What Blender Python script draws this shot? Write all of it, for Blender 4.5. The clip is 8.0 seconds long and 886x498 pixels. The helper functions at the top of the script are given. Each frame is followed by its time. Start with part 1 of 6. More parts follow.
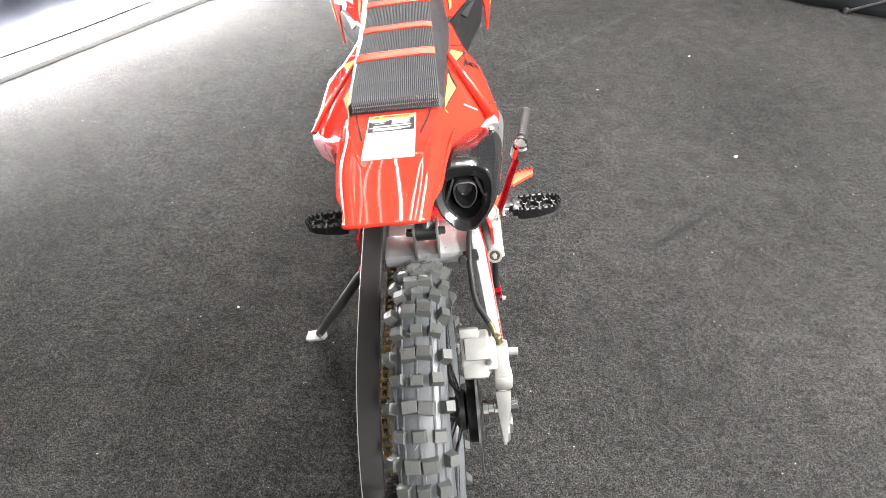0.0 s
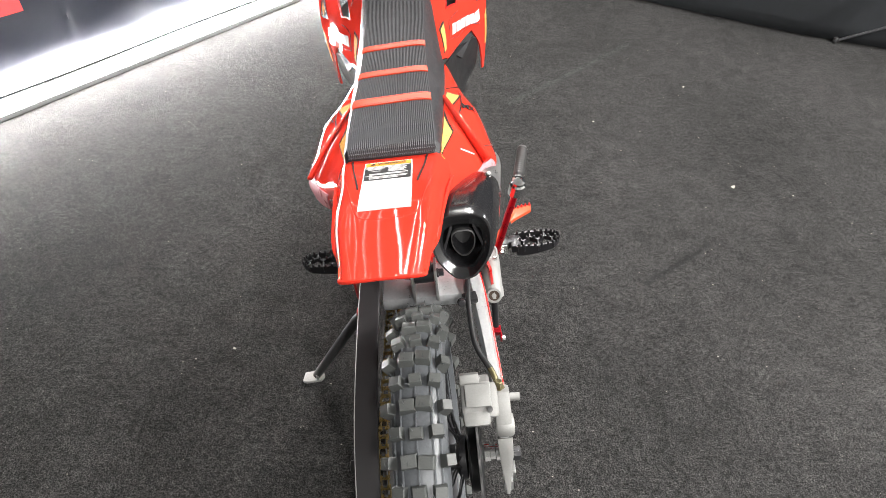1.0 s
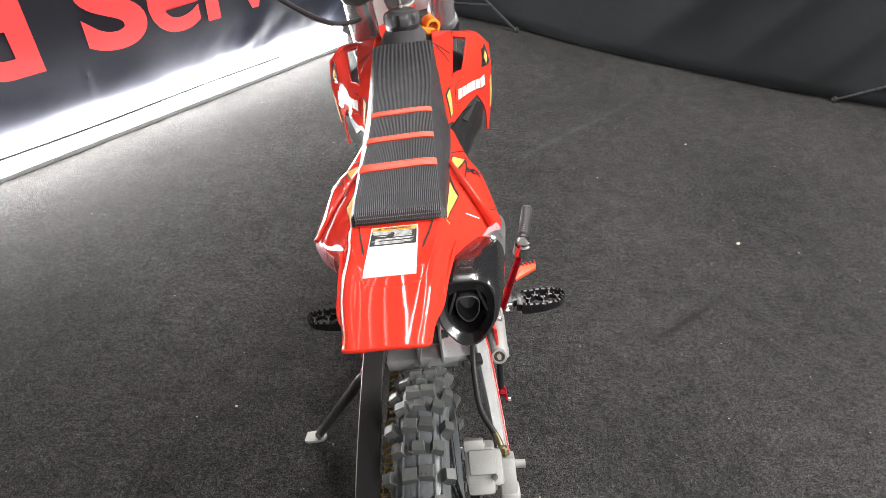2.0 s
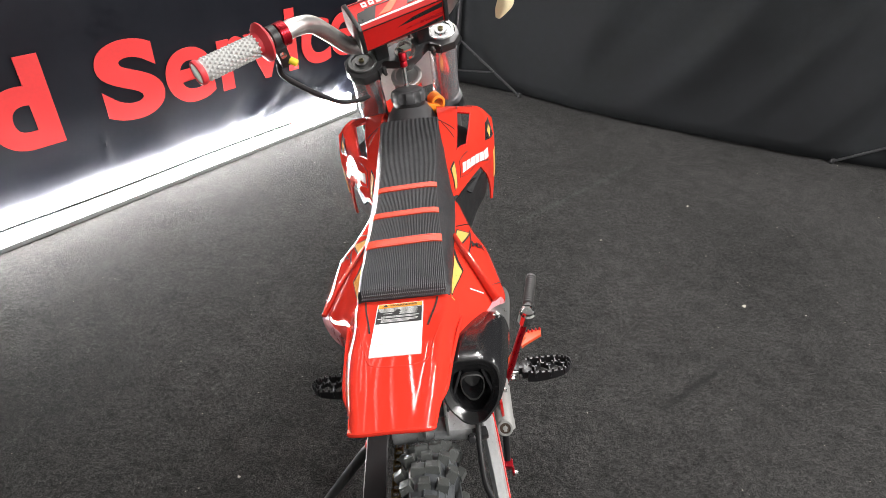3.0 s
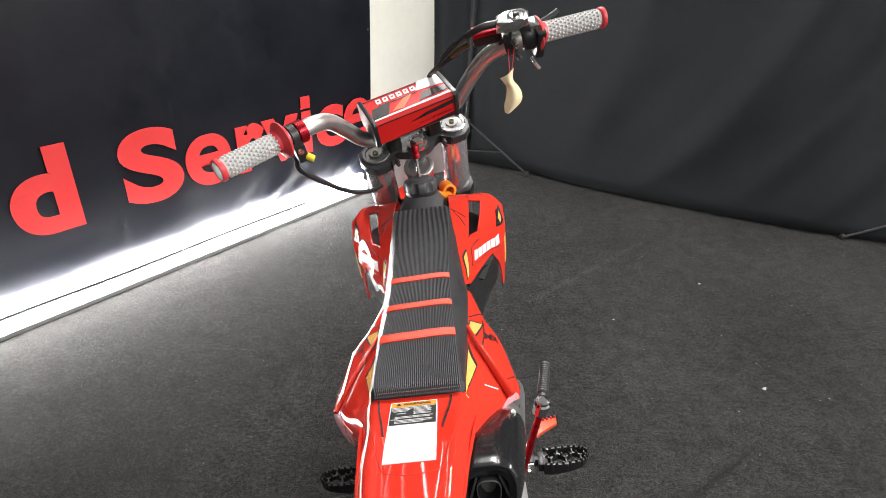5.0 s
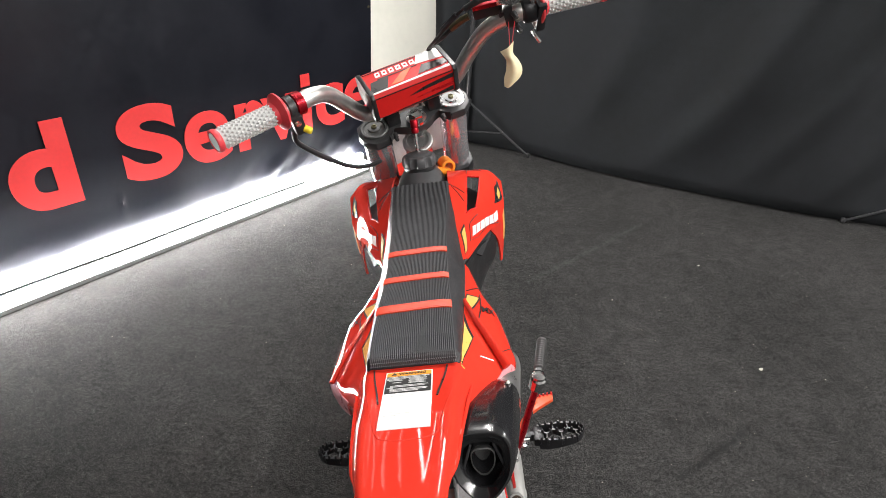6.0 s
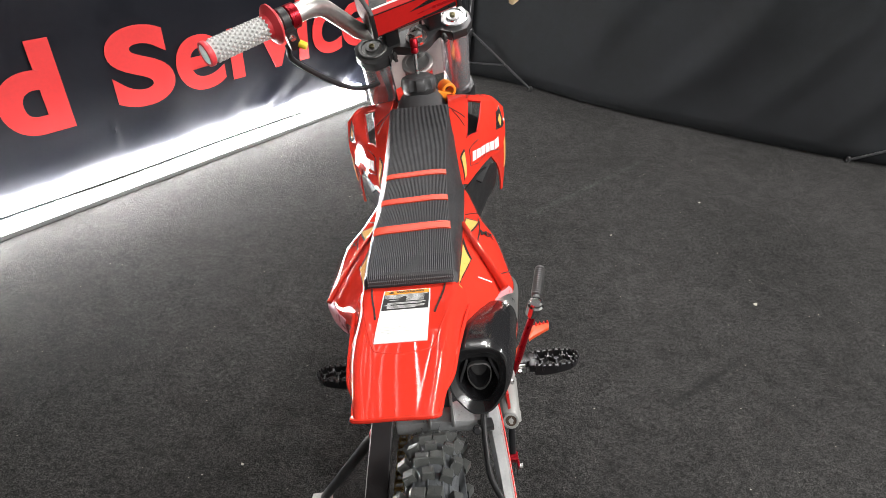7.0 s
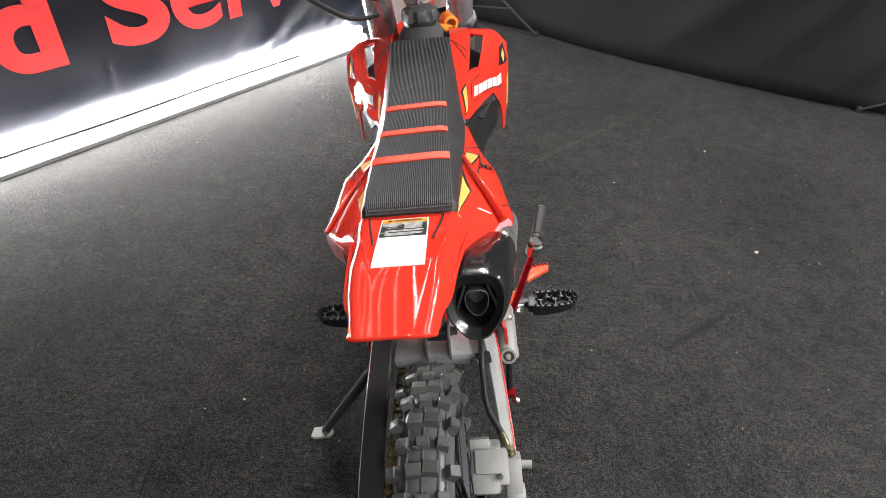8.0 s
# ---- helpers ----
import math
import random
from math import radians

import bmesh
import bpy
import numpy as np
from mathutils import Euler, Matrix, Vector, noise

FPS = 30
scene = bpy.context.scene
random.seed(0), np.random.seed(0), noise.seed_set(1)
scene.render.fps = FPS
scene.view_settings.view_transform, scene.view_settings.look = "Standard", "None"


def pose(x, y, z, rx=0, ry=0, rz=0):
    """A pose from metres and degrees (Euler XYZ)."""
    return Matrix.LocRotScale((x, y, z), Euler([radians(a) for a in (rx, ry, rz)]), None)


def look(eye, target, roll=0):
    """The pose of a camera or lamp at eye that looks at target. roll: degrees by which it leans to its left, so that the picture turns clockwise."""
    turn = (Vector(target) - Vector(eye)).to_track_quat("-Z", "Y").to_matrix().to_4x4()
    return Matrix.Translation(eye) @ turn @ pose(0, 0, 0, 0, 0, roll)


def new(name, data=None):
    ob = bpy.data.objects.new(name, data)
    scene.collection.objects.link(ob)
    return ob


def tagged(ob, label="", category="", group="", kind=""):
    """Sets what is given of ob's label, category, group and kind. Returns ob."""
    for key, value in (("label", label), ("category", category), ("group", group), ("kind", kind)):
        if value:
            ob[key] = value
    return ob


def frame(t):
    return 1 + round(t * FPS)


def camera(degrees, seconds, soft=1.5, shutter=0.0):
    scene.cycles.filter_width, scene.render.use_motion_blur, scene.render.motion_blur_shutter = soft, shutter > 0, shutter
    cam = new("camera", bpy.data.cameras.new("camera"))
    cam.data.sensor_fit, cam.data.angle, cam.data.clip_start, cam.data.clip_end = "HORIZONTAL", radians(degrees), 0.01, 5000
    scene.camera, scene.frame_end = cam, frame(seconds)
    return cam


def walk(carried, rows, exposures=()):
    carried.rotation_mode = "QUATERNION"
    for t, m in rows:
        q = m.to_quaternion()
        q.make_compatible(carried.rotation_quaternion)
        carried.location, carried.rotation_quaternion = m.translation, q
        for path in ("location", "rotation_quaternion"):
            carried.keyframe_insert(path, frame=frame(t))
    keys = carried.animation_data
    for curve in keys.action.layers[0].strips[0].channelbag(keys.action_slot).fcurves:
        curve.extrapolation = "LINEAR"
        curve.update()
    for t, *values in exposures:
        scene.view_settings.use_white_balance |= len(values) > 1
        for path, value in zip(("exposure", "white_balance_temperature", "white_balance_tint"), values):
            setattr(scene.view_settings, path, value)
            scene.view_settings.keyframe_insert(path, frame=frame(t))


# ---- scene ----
cam = camera(75.6, 8.0, soft=0.8)
PATH = [
    (0, (0.0202, 0.0897, 1.0043), (0.1317, 1.4159, -0.4886), 6.07),
    (0.5, (0.0191, 0.1065, 1.0083), (0.1275, 1.4595, -0.4606), 5.68),
    (1, (0.0205, 0.1151, 1.0132), (0.1332, 1.5066, -0.419), 5.19),
    (1.5, (0.0206, 0.121, 1.0177), (0.1221, 1.5669, -0.3604), 4.99),
    (3, (0.0204, 0.1306, 1.0588), (0.077, 1.7561, -0.1049), 3.71),
    (3.5, (0.0182, 0.1323, 1.0686), (0.0602, 1.7997, -0.0349), 3.35),
    (4, (0.0153, 0.1374, 1.0775), (0.0425, 1.8434, 0.034), 2.71),
    (4.5, (0.0123, 0.1466, 1.087), (0.0289, 1.9039, 0.1323), 2.56),
    (6, (0.0191, 0.1392, 1.0707), (0.0335, 1.8681, 0.0653), 3.12),
    (6.5, (0.0208, 0.136, 1.0598), (0.0392, 1.8098, -0.0349), 3.7),
    (7, (0.0207, 0.1353, 1.0428), (0.0511, 1.751, -0.1356), 4.19),
    (7.5, (0.0229, 0.1309, 1.0274), (0.0558, 1.6981, -0.2146), 4.71),
    (8, (0.0264, 0.1225, 1.0141), (0.0611, 1.6419, -0.286), 4.87),
]
EXPOSURES = [(0.0, 1.60), (0.5, 1.29), (1.0, 1.0), (1.5, 0.85), (3.0, 0.36), (3.5, 0.28), (4.5, 0.26), (6.0, 0.26), (6.5, 0.26), (7.0, 0.28), (7.5, 0.3), (8.0, 0.34)]
walk(cam, [(t, look(eye, target, roll)) for t, eye, target, roll in PATH], EXPOSURES)

# ---- light ----
world = bpy.data.worlds.new("world")
scene.world = world
world.use_nodes = True
world.node_tree.nodes["Background"].inputs[0].default_value = (0.9, 0.95, 1.0, 1)
world.node_tree.nodes["Background"].inputs[1].default_value = 0.0


def area(name, m, sx, sy, watts, color=(1.0, 0.975, 0.95)):
    data = bpy.data.lights.new(name, "AREA")
    data.shape, data.size, data.size_y, data.energy, data.color = "RECTANGLE", sx, sy, watts, color
    ob = new(name, data)
    ob.matrix_world = m
    return ob


# x, y, watts, length, turn, width of each ceiling batten, all out of view
# the sixth and seventh are added fills, for rear-facing parts and the partition
BATTENS = [(3.0, 0.5, 135, 1.1, 0, 0.045), (2.9, 1.8, 80, 1.1, 0, 0.045), (2.8, -0.9, 100, 1.1, 0, 0.045), (0.02, 2.15, 13, 1.1, 0, 0.045), (0.34, 2.1, 9, 1.1, 0, 0.045), (0.6, -1.6, 42, 1.1, 0, 0.045), (-0.15, 2.85, 78, 1.1, 0, 0.045),
           # long thin ones are assumed, laid out to mirror as streaks in the fender
           (-1.06, 4.9, 6.5, 5.5, 7.9, 0.024), (-1.27, 4.9, 0.5, 5.5, 7.9, 0.006), (-1.43, 4.9, 0.5, 5.5, 7.9, 0.006), (-1.53, 4.9, 0.5, 5.5, 7.9, 0.006)]
for bx, by, watts, long, turned, wide in BATTENS:
    area("unseen_batten_light", pose(bx, by, 2.86, 0, 0, turned), wide, long, watts)


# ---- materials ----
def nodes_of(m):
    return m.node_tree.nodes, m.node_tree.links


def material(name, color, rough=0.5, metal=0.0, coat=0.0, vary=0.0, scale=30.0, bump=0.0, bump_scale=300.0, spread=0.0, island=False, emit=0.0, spec=0.5, sheen=0.0):
    """A surface with two scales of variation in tone, roughness and relief."""
    m = bpy.data.materials.new(name)
    m.use_nodes = True
    ns, ln = nodes_of(m)
    b = ns["Principled BSDF"]
    b.inputs["Base Color"].default_value = (*color, 1)
    b.inputs["Roughness"].default_value = rough
    b.inputs["Metallic"].default_value = metal
    b.inputs["Coat Weight"].default_value = coat
    b.inputs["Coat Roughness"].default_value = 0.06
    b.inputs["Specular IOR Level"].default_value = spec
    b.inputs["Sheen Weight"].default_value = sheen
    if emit:
        b.inputs["Emission Color"].default_value = (*color, 1)
        b.inputs["Emission Strength"].default_value = emit
    tc = ns.new("ShaderNodeTexCoord")
    if vary or spread:
        n1, n2 = ns.new("ShaderNodeTexNoise"), ns.new("ShaderNodeTexNoise")
        for n, k in ((n1, scale), (n2, scale * 9.0)):
            n.inputs["Scale"].default_value = k
            n.inputs["Detail"].default_value = 4.0
            ln.new(tc.outputs["Object"], n.inputs["Vector"])
        add = ns.new("ShaderNodeMath")
        add.operation = "ADD"
        ln.new(n1.outputs["Fac"], add.inputs[0])
        ln.new(n2.outputs["Fac"], add.inputs[1])
        rng = ns.new("ShaderNodeMapRange")
        rng.inputs["From Min"].default_value, rng.inputs["From Max"].default_value = 0.7, 1.3
        rng.inputs["To Min"].default_value, rng.inputs["To Max"].default_value = 1 - vary, 1 + vary
        ln.new(add.outputs[0], rng.inputs["Value"])
        value = rng.outputs[0]
        if spread:
            info = ns.new("ShaderNodeObjectInfo")
            r2 = ns.new("ShaderNodeMapRange")
            r2.inputs["To Min"].default_value, r2.inputs["To Max"].default_value = 1 - spread, 1 + spread
            ln.new(info.outputs["Random"], r2.inputs["Value"])
            mul = ns.new("ShaderNodeMath")
            mul.operation = "MULTIPLY"
            ln.new(value, mul.inputs[0])
            ln.new(r2.outputs[0], mul.inputs[1])
            value = mul.outputs[0]
        mix = ns.new("ShaderNodeVectorMath")
        mix.operation = "SCALE"
        mix.inputs[0].default_value = color
        ln.new(value, mix.inputs["Scale"])
        ln.new(mix.outputs[0], b.inputs["Base Color"])
        r3 = ns.new("ShaderNodeMapRange")
        r3.inputs["From Min"].default_value, r3.inputs["From Max"].default_value = 0.7, 1.3
        r3.inputs["To Min"].default_value, r3.inputs["To Max"].default_value = max(0.02, rough * 0.8), min(1.0, rough * 1.25)
        ln.new(add.outputs[0], r3.inputs["Value"])
        ln.new(r3.outputs[0], b.inputs["Roughness"])
    if bump:
        n = ns.new("ShaderNodeTexNoise")
        n.inputs["Scale"].default_value, n.inputs["Detail"].default_value = bump_scale, 3.0
        ln.new(tc.outputs["Object"], n.inputs["Vector"])
        bp = ns.new("ShaderNodeBump")
        bp.inputs["Strength"].default_value, bp.inputs["Distance"].default_value = bump, 0.001
        ln.new(n.outputs["Fac"], bp.inputs["Height"])
        ln.new(bp.outputs[0], b.inputs["Normal"])
    return m


def carpet_material():
    """Charcoal needle-felt carpet: fibre lumps of uneven tone, mottled blotches, broad worn patches, a rough pile."""
    m = bpy.data.materials.new("carpet")
    m.use_nodes = True
    ns, ln = nodes_of(m)
    b = ns["Principled BSDF"]
    b.inputs["Roughness"].default_value = 0.95
    b.inputs["Specular IOR Level"].default_value = 0.12
    tc = ns.new("ShaderNodeTexCoord")
    fine, lump, clump, blotch, broad = (ns.new("ShaderNodeTexNoise") for _ in range(5))
    for n, k, d in ((fine, 700.0, 1.0), (lump, 300.0, 1.0), (clump, 95.0, 2.0), (blotch, 20.0, 4.0), (broad, 2.2, 4.0)):
        n.inputs["Scale"].default_value, n.inputs["Detail"].default_value = k, d
        ln.new(tc.outputs["Object"], n.inputs["Vector"])
    value = None
    for n, lo, hi, t0, t1 in ((fine, 0.36, 0.66, 0.3, 1.95), (lump, 0.33, 0.67, 0.4, 1.65), (clump, 0.32, 0.68, 0.62, 1.40), (blotch, 0.3, 0.7, 0.78, 1.22), (broad, 0.3, 0.7, 0.8, 1.2)):
        r = ns.new("ShaderNodeMapRange")
        r.inputs["From Min"].default_value, r.inputs["From Max"].default_value = lo, hi
        r.inputs["To Min"].default_value, r.inputs["To Max"].default_value = t0, t1
        ln.new(n.outputs["Fac"], r.inputs["Value"])
        if value is None:
            value = r.outputs[0]
        else:
            mul = ns.new("ShaderNodeMath")
            mul.operation = "MULTIPLY"
            ln.new(value, mul.inputs[0])
            ln.new(r.outputs[0], mul.inputs[1])
            value = mul.outputs[0]
    sc = ns.new("ShaderNodeVectorMath")
    sc.operation = "SCALE"
    sc.inputs[0].default_value = (0.0345, 0.0337, 0.0331)
    ln.new(value, sc.inputs["Scale"])
    ln.new(sc.outputs[0], b.inputs["Base Color"])
    add = ns.new("ShaderNodeMath")
    add.operation = "ADD"
    ln.new(fine.outputs["Fac"], add.inputs[0])
    ln.new(lump.outputs["Fac"], add.inputs[1])
    rise = ns.new("ShaderNodeMath")
    rise.operation = "ADD"
    ln.new(add.outputs[0], rise.inputs[0])
    ln.new(clump.outputs["Fac"], rise.inputs[1])
    bp = ns.new("ShaderNodeBump")
    bp.inputs["Strength"].default_value, bp.inputs["Distance"].default_value = 1.0, 0.0055
    ln.new(rise.outputs[0], bp.inputs["Height"])
    ln.new(bp.outputs[0], b.inputs["Normal"])
    return m


CARPET = carpet_material()
RED = material("red_plastic", (0.62, 0.034, 0.019), 0.03, vary=0.05, scale=8, bump=0.03, bump_scale=60)
ORANGE_PRINT = material("orange_red_print", (0.72, 0.11, 0.02), 0.4, vary=0.05, scale=30)
PAD_RED = material("red_printed_cover", (0.58, 0.016, 0.014), 0.4, vary=0.05, scale=20, spec=0.25)
RED_DARK = material("dark_red_plastic", (0.38, 0.008, 0.012), 0.25, coat=0.5, vary=0.05, scale=10)
RED_METAL = material("red_anodised", (0.38, 0.008, 0.018), 0.3, metal=0.75, vary=0.08, scale=60)
RED_PAINT = material("red_frame_paint", (0.55, 0.018, 0.015), 0.28, coat=0.4, vary=0.06, scale=25)
RED_RUBBER = material("red_rubber", (0.62, 0.045, 0.055), 0.45, vary=0.06, scale=60)
TANK_BLACK = material("satin_tank_plastic", (0.062, 0.062, 0.065), 0.5, vary=0.1, scale=30, bump=0.12, bump_scale=500)
# red plastic tinted pale pink: the glare inside the panels, put into the colour
POCKET_GLARE = material("red_plastic_painted_glare", (0.62, 0.24, 0.26), 0.3, vary=0.06, scale=20)
BORE = material("dark_bore", (0.05, 0.032, 0.022), 0.5, metal=0.4, vary=0.2, scale=200)
BAND = material("red_vinyl_band", (0.66, 0.05, 0.015), 0.5, vary=0.06, scale=90, bump=0.2, bump_scale=900)
PEDAL = material("orange_red_pedal_paint", (0.66, 0.075, 0.02), 0.35, coat=0.3, vary=0.06, scale=40)
ORANGE = material("orange_plastic", (0.85, 0.27, 0.02), 0.35, vary=0.06, scale=40)
YELLOW = material("yellow_graphic", (0.74, 0.41, 0.10), 0.3, coat=0.4, vary=0.05, scale=30)
WHITE_GRAPHIC = material("white_graphic", (0.78, 0.78, 0.76), 0.3, coat=0.4, vary=0.03, scale=30)
BLACK_GRAPHIC = material("black_graphic", (0.018, 0.016, 0.016), 0.3, coat=0.4, vary=0.1, scale=30)
BLACK_PLASTIC = material("black_plastic", (0.018, 0.018, 0.019), 0.38, vary=0.15, scale=40, bump=0.15, bump_scale=700)
BLACK_GLOSS = material("gloss_black", (0.012, 0.012, 0.013), 0.16, coat=0.5, vary=0.1, scale=20)
BLACK_METAL = material("black_metal", (0.022, 0.022, 0.024), 0.35, metal=0.3, vary=0.15, scale=60, bump=0.1, bump_scale=500)
CLAMP = material("satin_anodised_clamp", (0.048, 0.048, 0.05), 0.36, metal=0.35, vary=0.1, scale=60, bump=0.08, bump_scale=500)
GUARD = material("chain_guard_plastic", (0.024, 0.022, 0.023), 0.5, vary=0.12, scale=25, bump=0.2, bump_scale=900)
KNOB_RUBBER = material("knob_rubber", (0.066, 0.070, 0.067), 0.5, vary=0.2, scale=60, bump=0.3, bump_scale=350, spread=0.12)
RUBBER = material("tyre_rubber", (0.078, 0.084, 0.090), 0.36, vary=0.18, scale=35, bump=0.25, bump_scale=350, spread=0.12)
HOSE = material("black_hose", (0.015, 0.015, 0.016), 0.45, vary=0.1, scale=60)
VINYL = material("seat_vinyl", (0.024, 0.024, 0.026), 0.5, vary=0.12, scale=40, bump=0.3, bump_scale=900)
RIBBED = material("ribbed_seat_cover", (0.046, 0.046, 0.049), 0.55, vary=0.12, scale=50, bump=0.2, bump_scale=1500)
ALLOY = material("brushed_alloy", (0.62, 0.62, 0.61), 0.32, metal=0.95, vary=0.08, scale=60, bump=0.06, bump_scale=400)
FORK = material("polished_fork_tube", (0.78, 0.74, 0.77), 0.24, metal=0.85)
CHROME = material("polished_chrome", (0.8, 0.8, 0.8), 0.12, metal=1.0, vary=0.04, scale=40)
BAR_ALLOY = material("handlebar_alloy", (0.76, 0.74, 0.72), 0.38, metal=0.95, vary=0.06, scale=50)
PLATE = material("swingarm_plate_steel", (0.58, 0.59, 0.60), 0.34, metal=0.7, vary=0.1, scale=30, bump=0.08, bump_scale=300)
CAST = material("cast_alloy", (0.265, 0.265, 0.255), 0.5, metal=0.3, vary=0.1, scale=60, bump=0.25, bump_scale=500)
SWING = material("swingarm_silver", (0.68, 0.69, 0.69), 0.34, metal=0.65, vary=0.08, scale=30, bump=0.08, bump_scale=300)
BRASS = material("zinc_brass", (0.17, 0.15, 0.085), 0.35, metal=0.9, vary=0.15, scale=80)
CHAIN = material("gold_chain", (0.42, 0.31, 0.12), 0.28, metal=0.95, vary=0.2, scale=150)
STEEL = material("dark_steel", (0.09, 0.09, 0.09), 0.42, metal=0.6, vary=0.15, scale=60)
GRIP = material("grey_grip_rubber", (0.46, 0.46, 0.45), 0.6, vary=0.15, scale=120, bump=0.15, bump_scale=600)
PAPER = material("tag_paper", (0.85, 0.74, 0.47), 0.7, vary=0.06, scale=40, bump=0.3, bump_scale=80)
STICKER_WHITE = material("sticker_white", (0.8, 0.8, 0.79), 0.35, vary=0.03, scale=60)
PRINT_GREY = material("grey_print", (0.66, 0.66, 0.65), 0.4, vary=0.1, scale=200)
STICKER_BLACK = material("sticker_black", (0.02, 0.02, 0.02), 0.35, vary=0.1, scale=60)
STICKER_ORANGE = material("sticker_orange", (0.85, 0.33, 0.03), 0.35, vary=0.04, scale=60)
YELLOW_BUTTON = material("yellow_button", (0.8, 0.62, 0.03), 0.35, vary=0.05, scale=60)
CURTAIN = material("black_curtain_cloth", (0.0152, 0.0166, 0.0184), 0.85, vary=0.3, scale=3, bump=0.3, bump_scale=500, spec=0.2)
BANNER = material("black_banner_fabric", (0.0085, 0.0095, 0.0145), 0.36, vary=0.15, scale=5, bump=0.2, bump_scale=10, spec=0.36)
BANNER_RED = material("banner_red_print", (0.72, 0.045, 0.045), 0.45, vary=0.05, scale=10)
WALL_WHITE = material("cream_wall_paint", (0.86, 0.85, 0.76), 0.7, vary=0.03, scale=3, bump=0.1, bump_scale=200)
WALL_GREY = material("grey_wall_paint", (0.22, 0.22, 0.215), 0.75, vary=0.05, scale=2, bump=0.1, bump_scale=200)
CEILING = material("ceiling_paint", (0.45, 0.45, 0.44), 0.8, vary=0.04, scale=2, bump=0.1, bump_scale=150)
BOARD = material("white_board", (0.8, 0.8, 0.8), 0.5, vary=0.06, scale=12, bump=0.2, bump_scale=150)
LED = material("led_diffuser", (1.0, 0.98, 0.96), 0.5, emit=118.0)
LED_SOFT = material("led_soft_front", (1.0, 0.98, 0.96), 0.5, emit=92.0)
BATTEN_LIGHT = material("batten_diffuser", (1.0, 0.97, 0.93), 0.5, emit=1.5)
GREY_STRIP = material("grey_strip", (0.32, 0.32, 0.32), 0.5, metal=0.3, vary=0.08, scale=30)
WORN = material("worn_plastic_edge", (0.42, 0.41, 0.40), 0.6, vary=0.3, scale=60)
FOOT = material("stand_foot_white", (0.36, 0.36, 0.35), 0.5, vary=0.2, scale=60, bump=0.2, bump_scale=300)
STAND = material("black_stand_metal", (0.035, 0.035, 0.038), 0.35, metal=0.3, vary=0.1, scale=40)
SCUFF = material("scuffed_pile", (0.010, 0.010, 0.010), 0.9, vary=0.3, scale=200)
SCUFF_PALE = material("pale_scuffed_pile", (0.062, 0.070, 0.064), 0.9, vary=0.3, scale=200)
LINT = material("pale_lint", (0.42, 0.39, 0.34), 0.9, vary=0.1, scale=200)


# ---- mesh helpers ----
def part(name, bm, mat, parent=None, label="", smooth=True, at=None):
    """Links a bmesh as one mesh object under a thing or a part."""
    bmesh.ops.recalc_face_normals(bm, faces=bm.faces)
    me = bpy.data.meshes.new(name)
    bm.to_mesh(me)
    bm.free()
    me.materials.append(mat)
    if smooth:
        me.polygons.foreach_set("use_smooth", [True] * len(me.polygons))
        me.set_sharp_from_angle(angle=radians(38))
    ob = new(name, me)
    if at is not None:
        ob.matrix_basis = at
    if parent:
        ob.parent = parent
    if label:
        tagged(ob, label)
    return ob


def empty(name, m, label, category, group=""):
    ob = new(name)
    ob.matrix_world = m
    return tagged(ob, label, category, group)


def box(bm, size, m, bevel=0.0, seg=2):
    made = bmesh.ops.create_cube(bm, size=1, matrix=m @ Matrix.Diagonal((*size, 1)))["verts"]
    if bevel:
        edges = list({e for v in made for e in v.link_edges})
        bmesh.ops.bevel(bm, geom=edges, offset=bevel, segments=seg, affect="EDGES", profile=0.6)
    return bm


def bars(items, bevel=0.0015, xf=Matrix()):
    """A mesh of bevelled boxes: (centre, size, turn in degrees)."""
    bm = bmesh.new()
    for c, size, turn in items:
        box(bm, size, xf @ pose(*c, *turn), bevel)
    return bm


def rings(bm, loops, cap=True, closed=False):
    """Skins a list of loops of points."""
    vs = [[bm.verts.new(p) for p in loop] for loop in loops]
    n = len(vs[0])
    last = len(vs) if closed else len(vs) - 1
    for i in range(last):
        a, b = vs[i], vs[(i + 1) % len(vs)]
        for k in range(n):
            bm.faces.new((a[k], a[(k + 1) % n], b[(k + 1) % n], b[k]))
    if cap and not closed:
        bm.faces.new(vs[0])
        bm.faces.new(vs[-1][::-1])
    return bm


def lathe(profile, n=32, m=Matrix(), bm=None):
    """Turns (radius, height) pairs about z."""
    bm = bm or bmesh.new()
    loops = [[m @ Vector((r * math.cos(2 * math.pi * k / n), r * math.sin(2 * math.pi * k / n), z)) for k in range(n)] for r, z in profile]
    return rings(bm, loops)


def spline(points, n=6):
    """Catmull-Rom through the points."""
    p = [Vector(q) for q in points]
    p = [2 * p[0] - p[1], *p, 2 * p[-1] - p[-2]]
    out = []
    for i in range(1, len(p) - 2):
        a, b, c, d = p[i - 1:i + 3]
        for k in range(n):
            t = k / n
            out.append(0.5 * (2 * b + (c - a) * t + (2 * a - 5 * b + 4 * c - d) * t * t + (3 * b - a - 3 * c + d) * t ** 3))
    return out + [p[-2]]


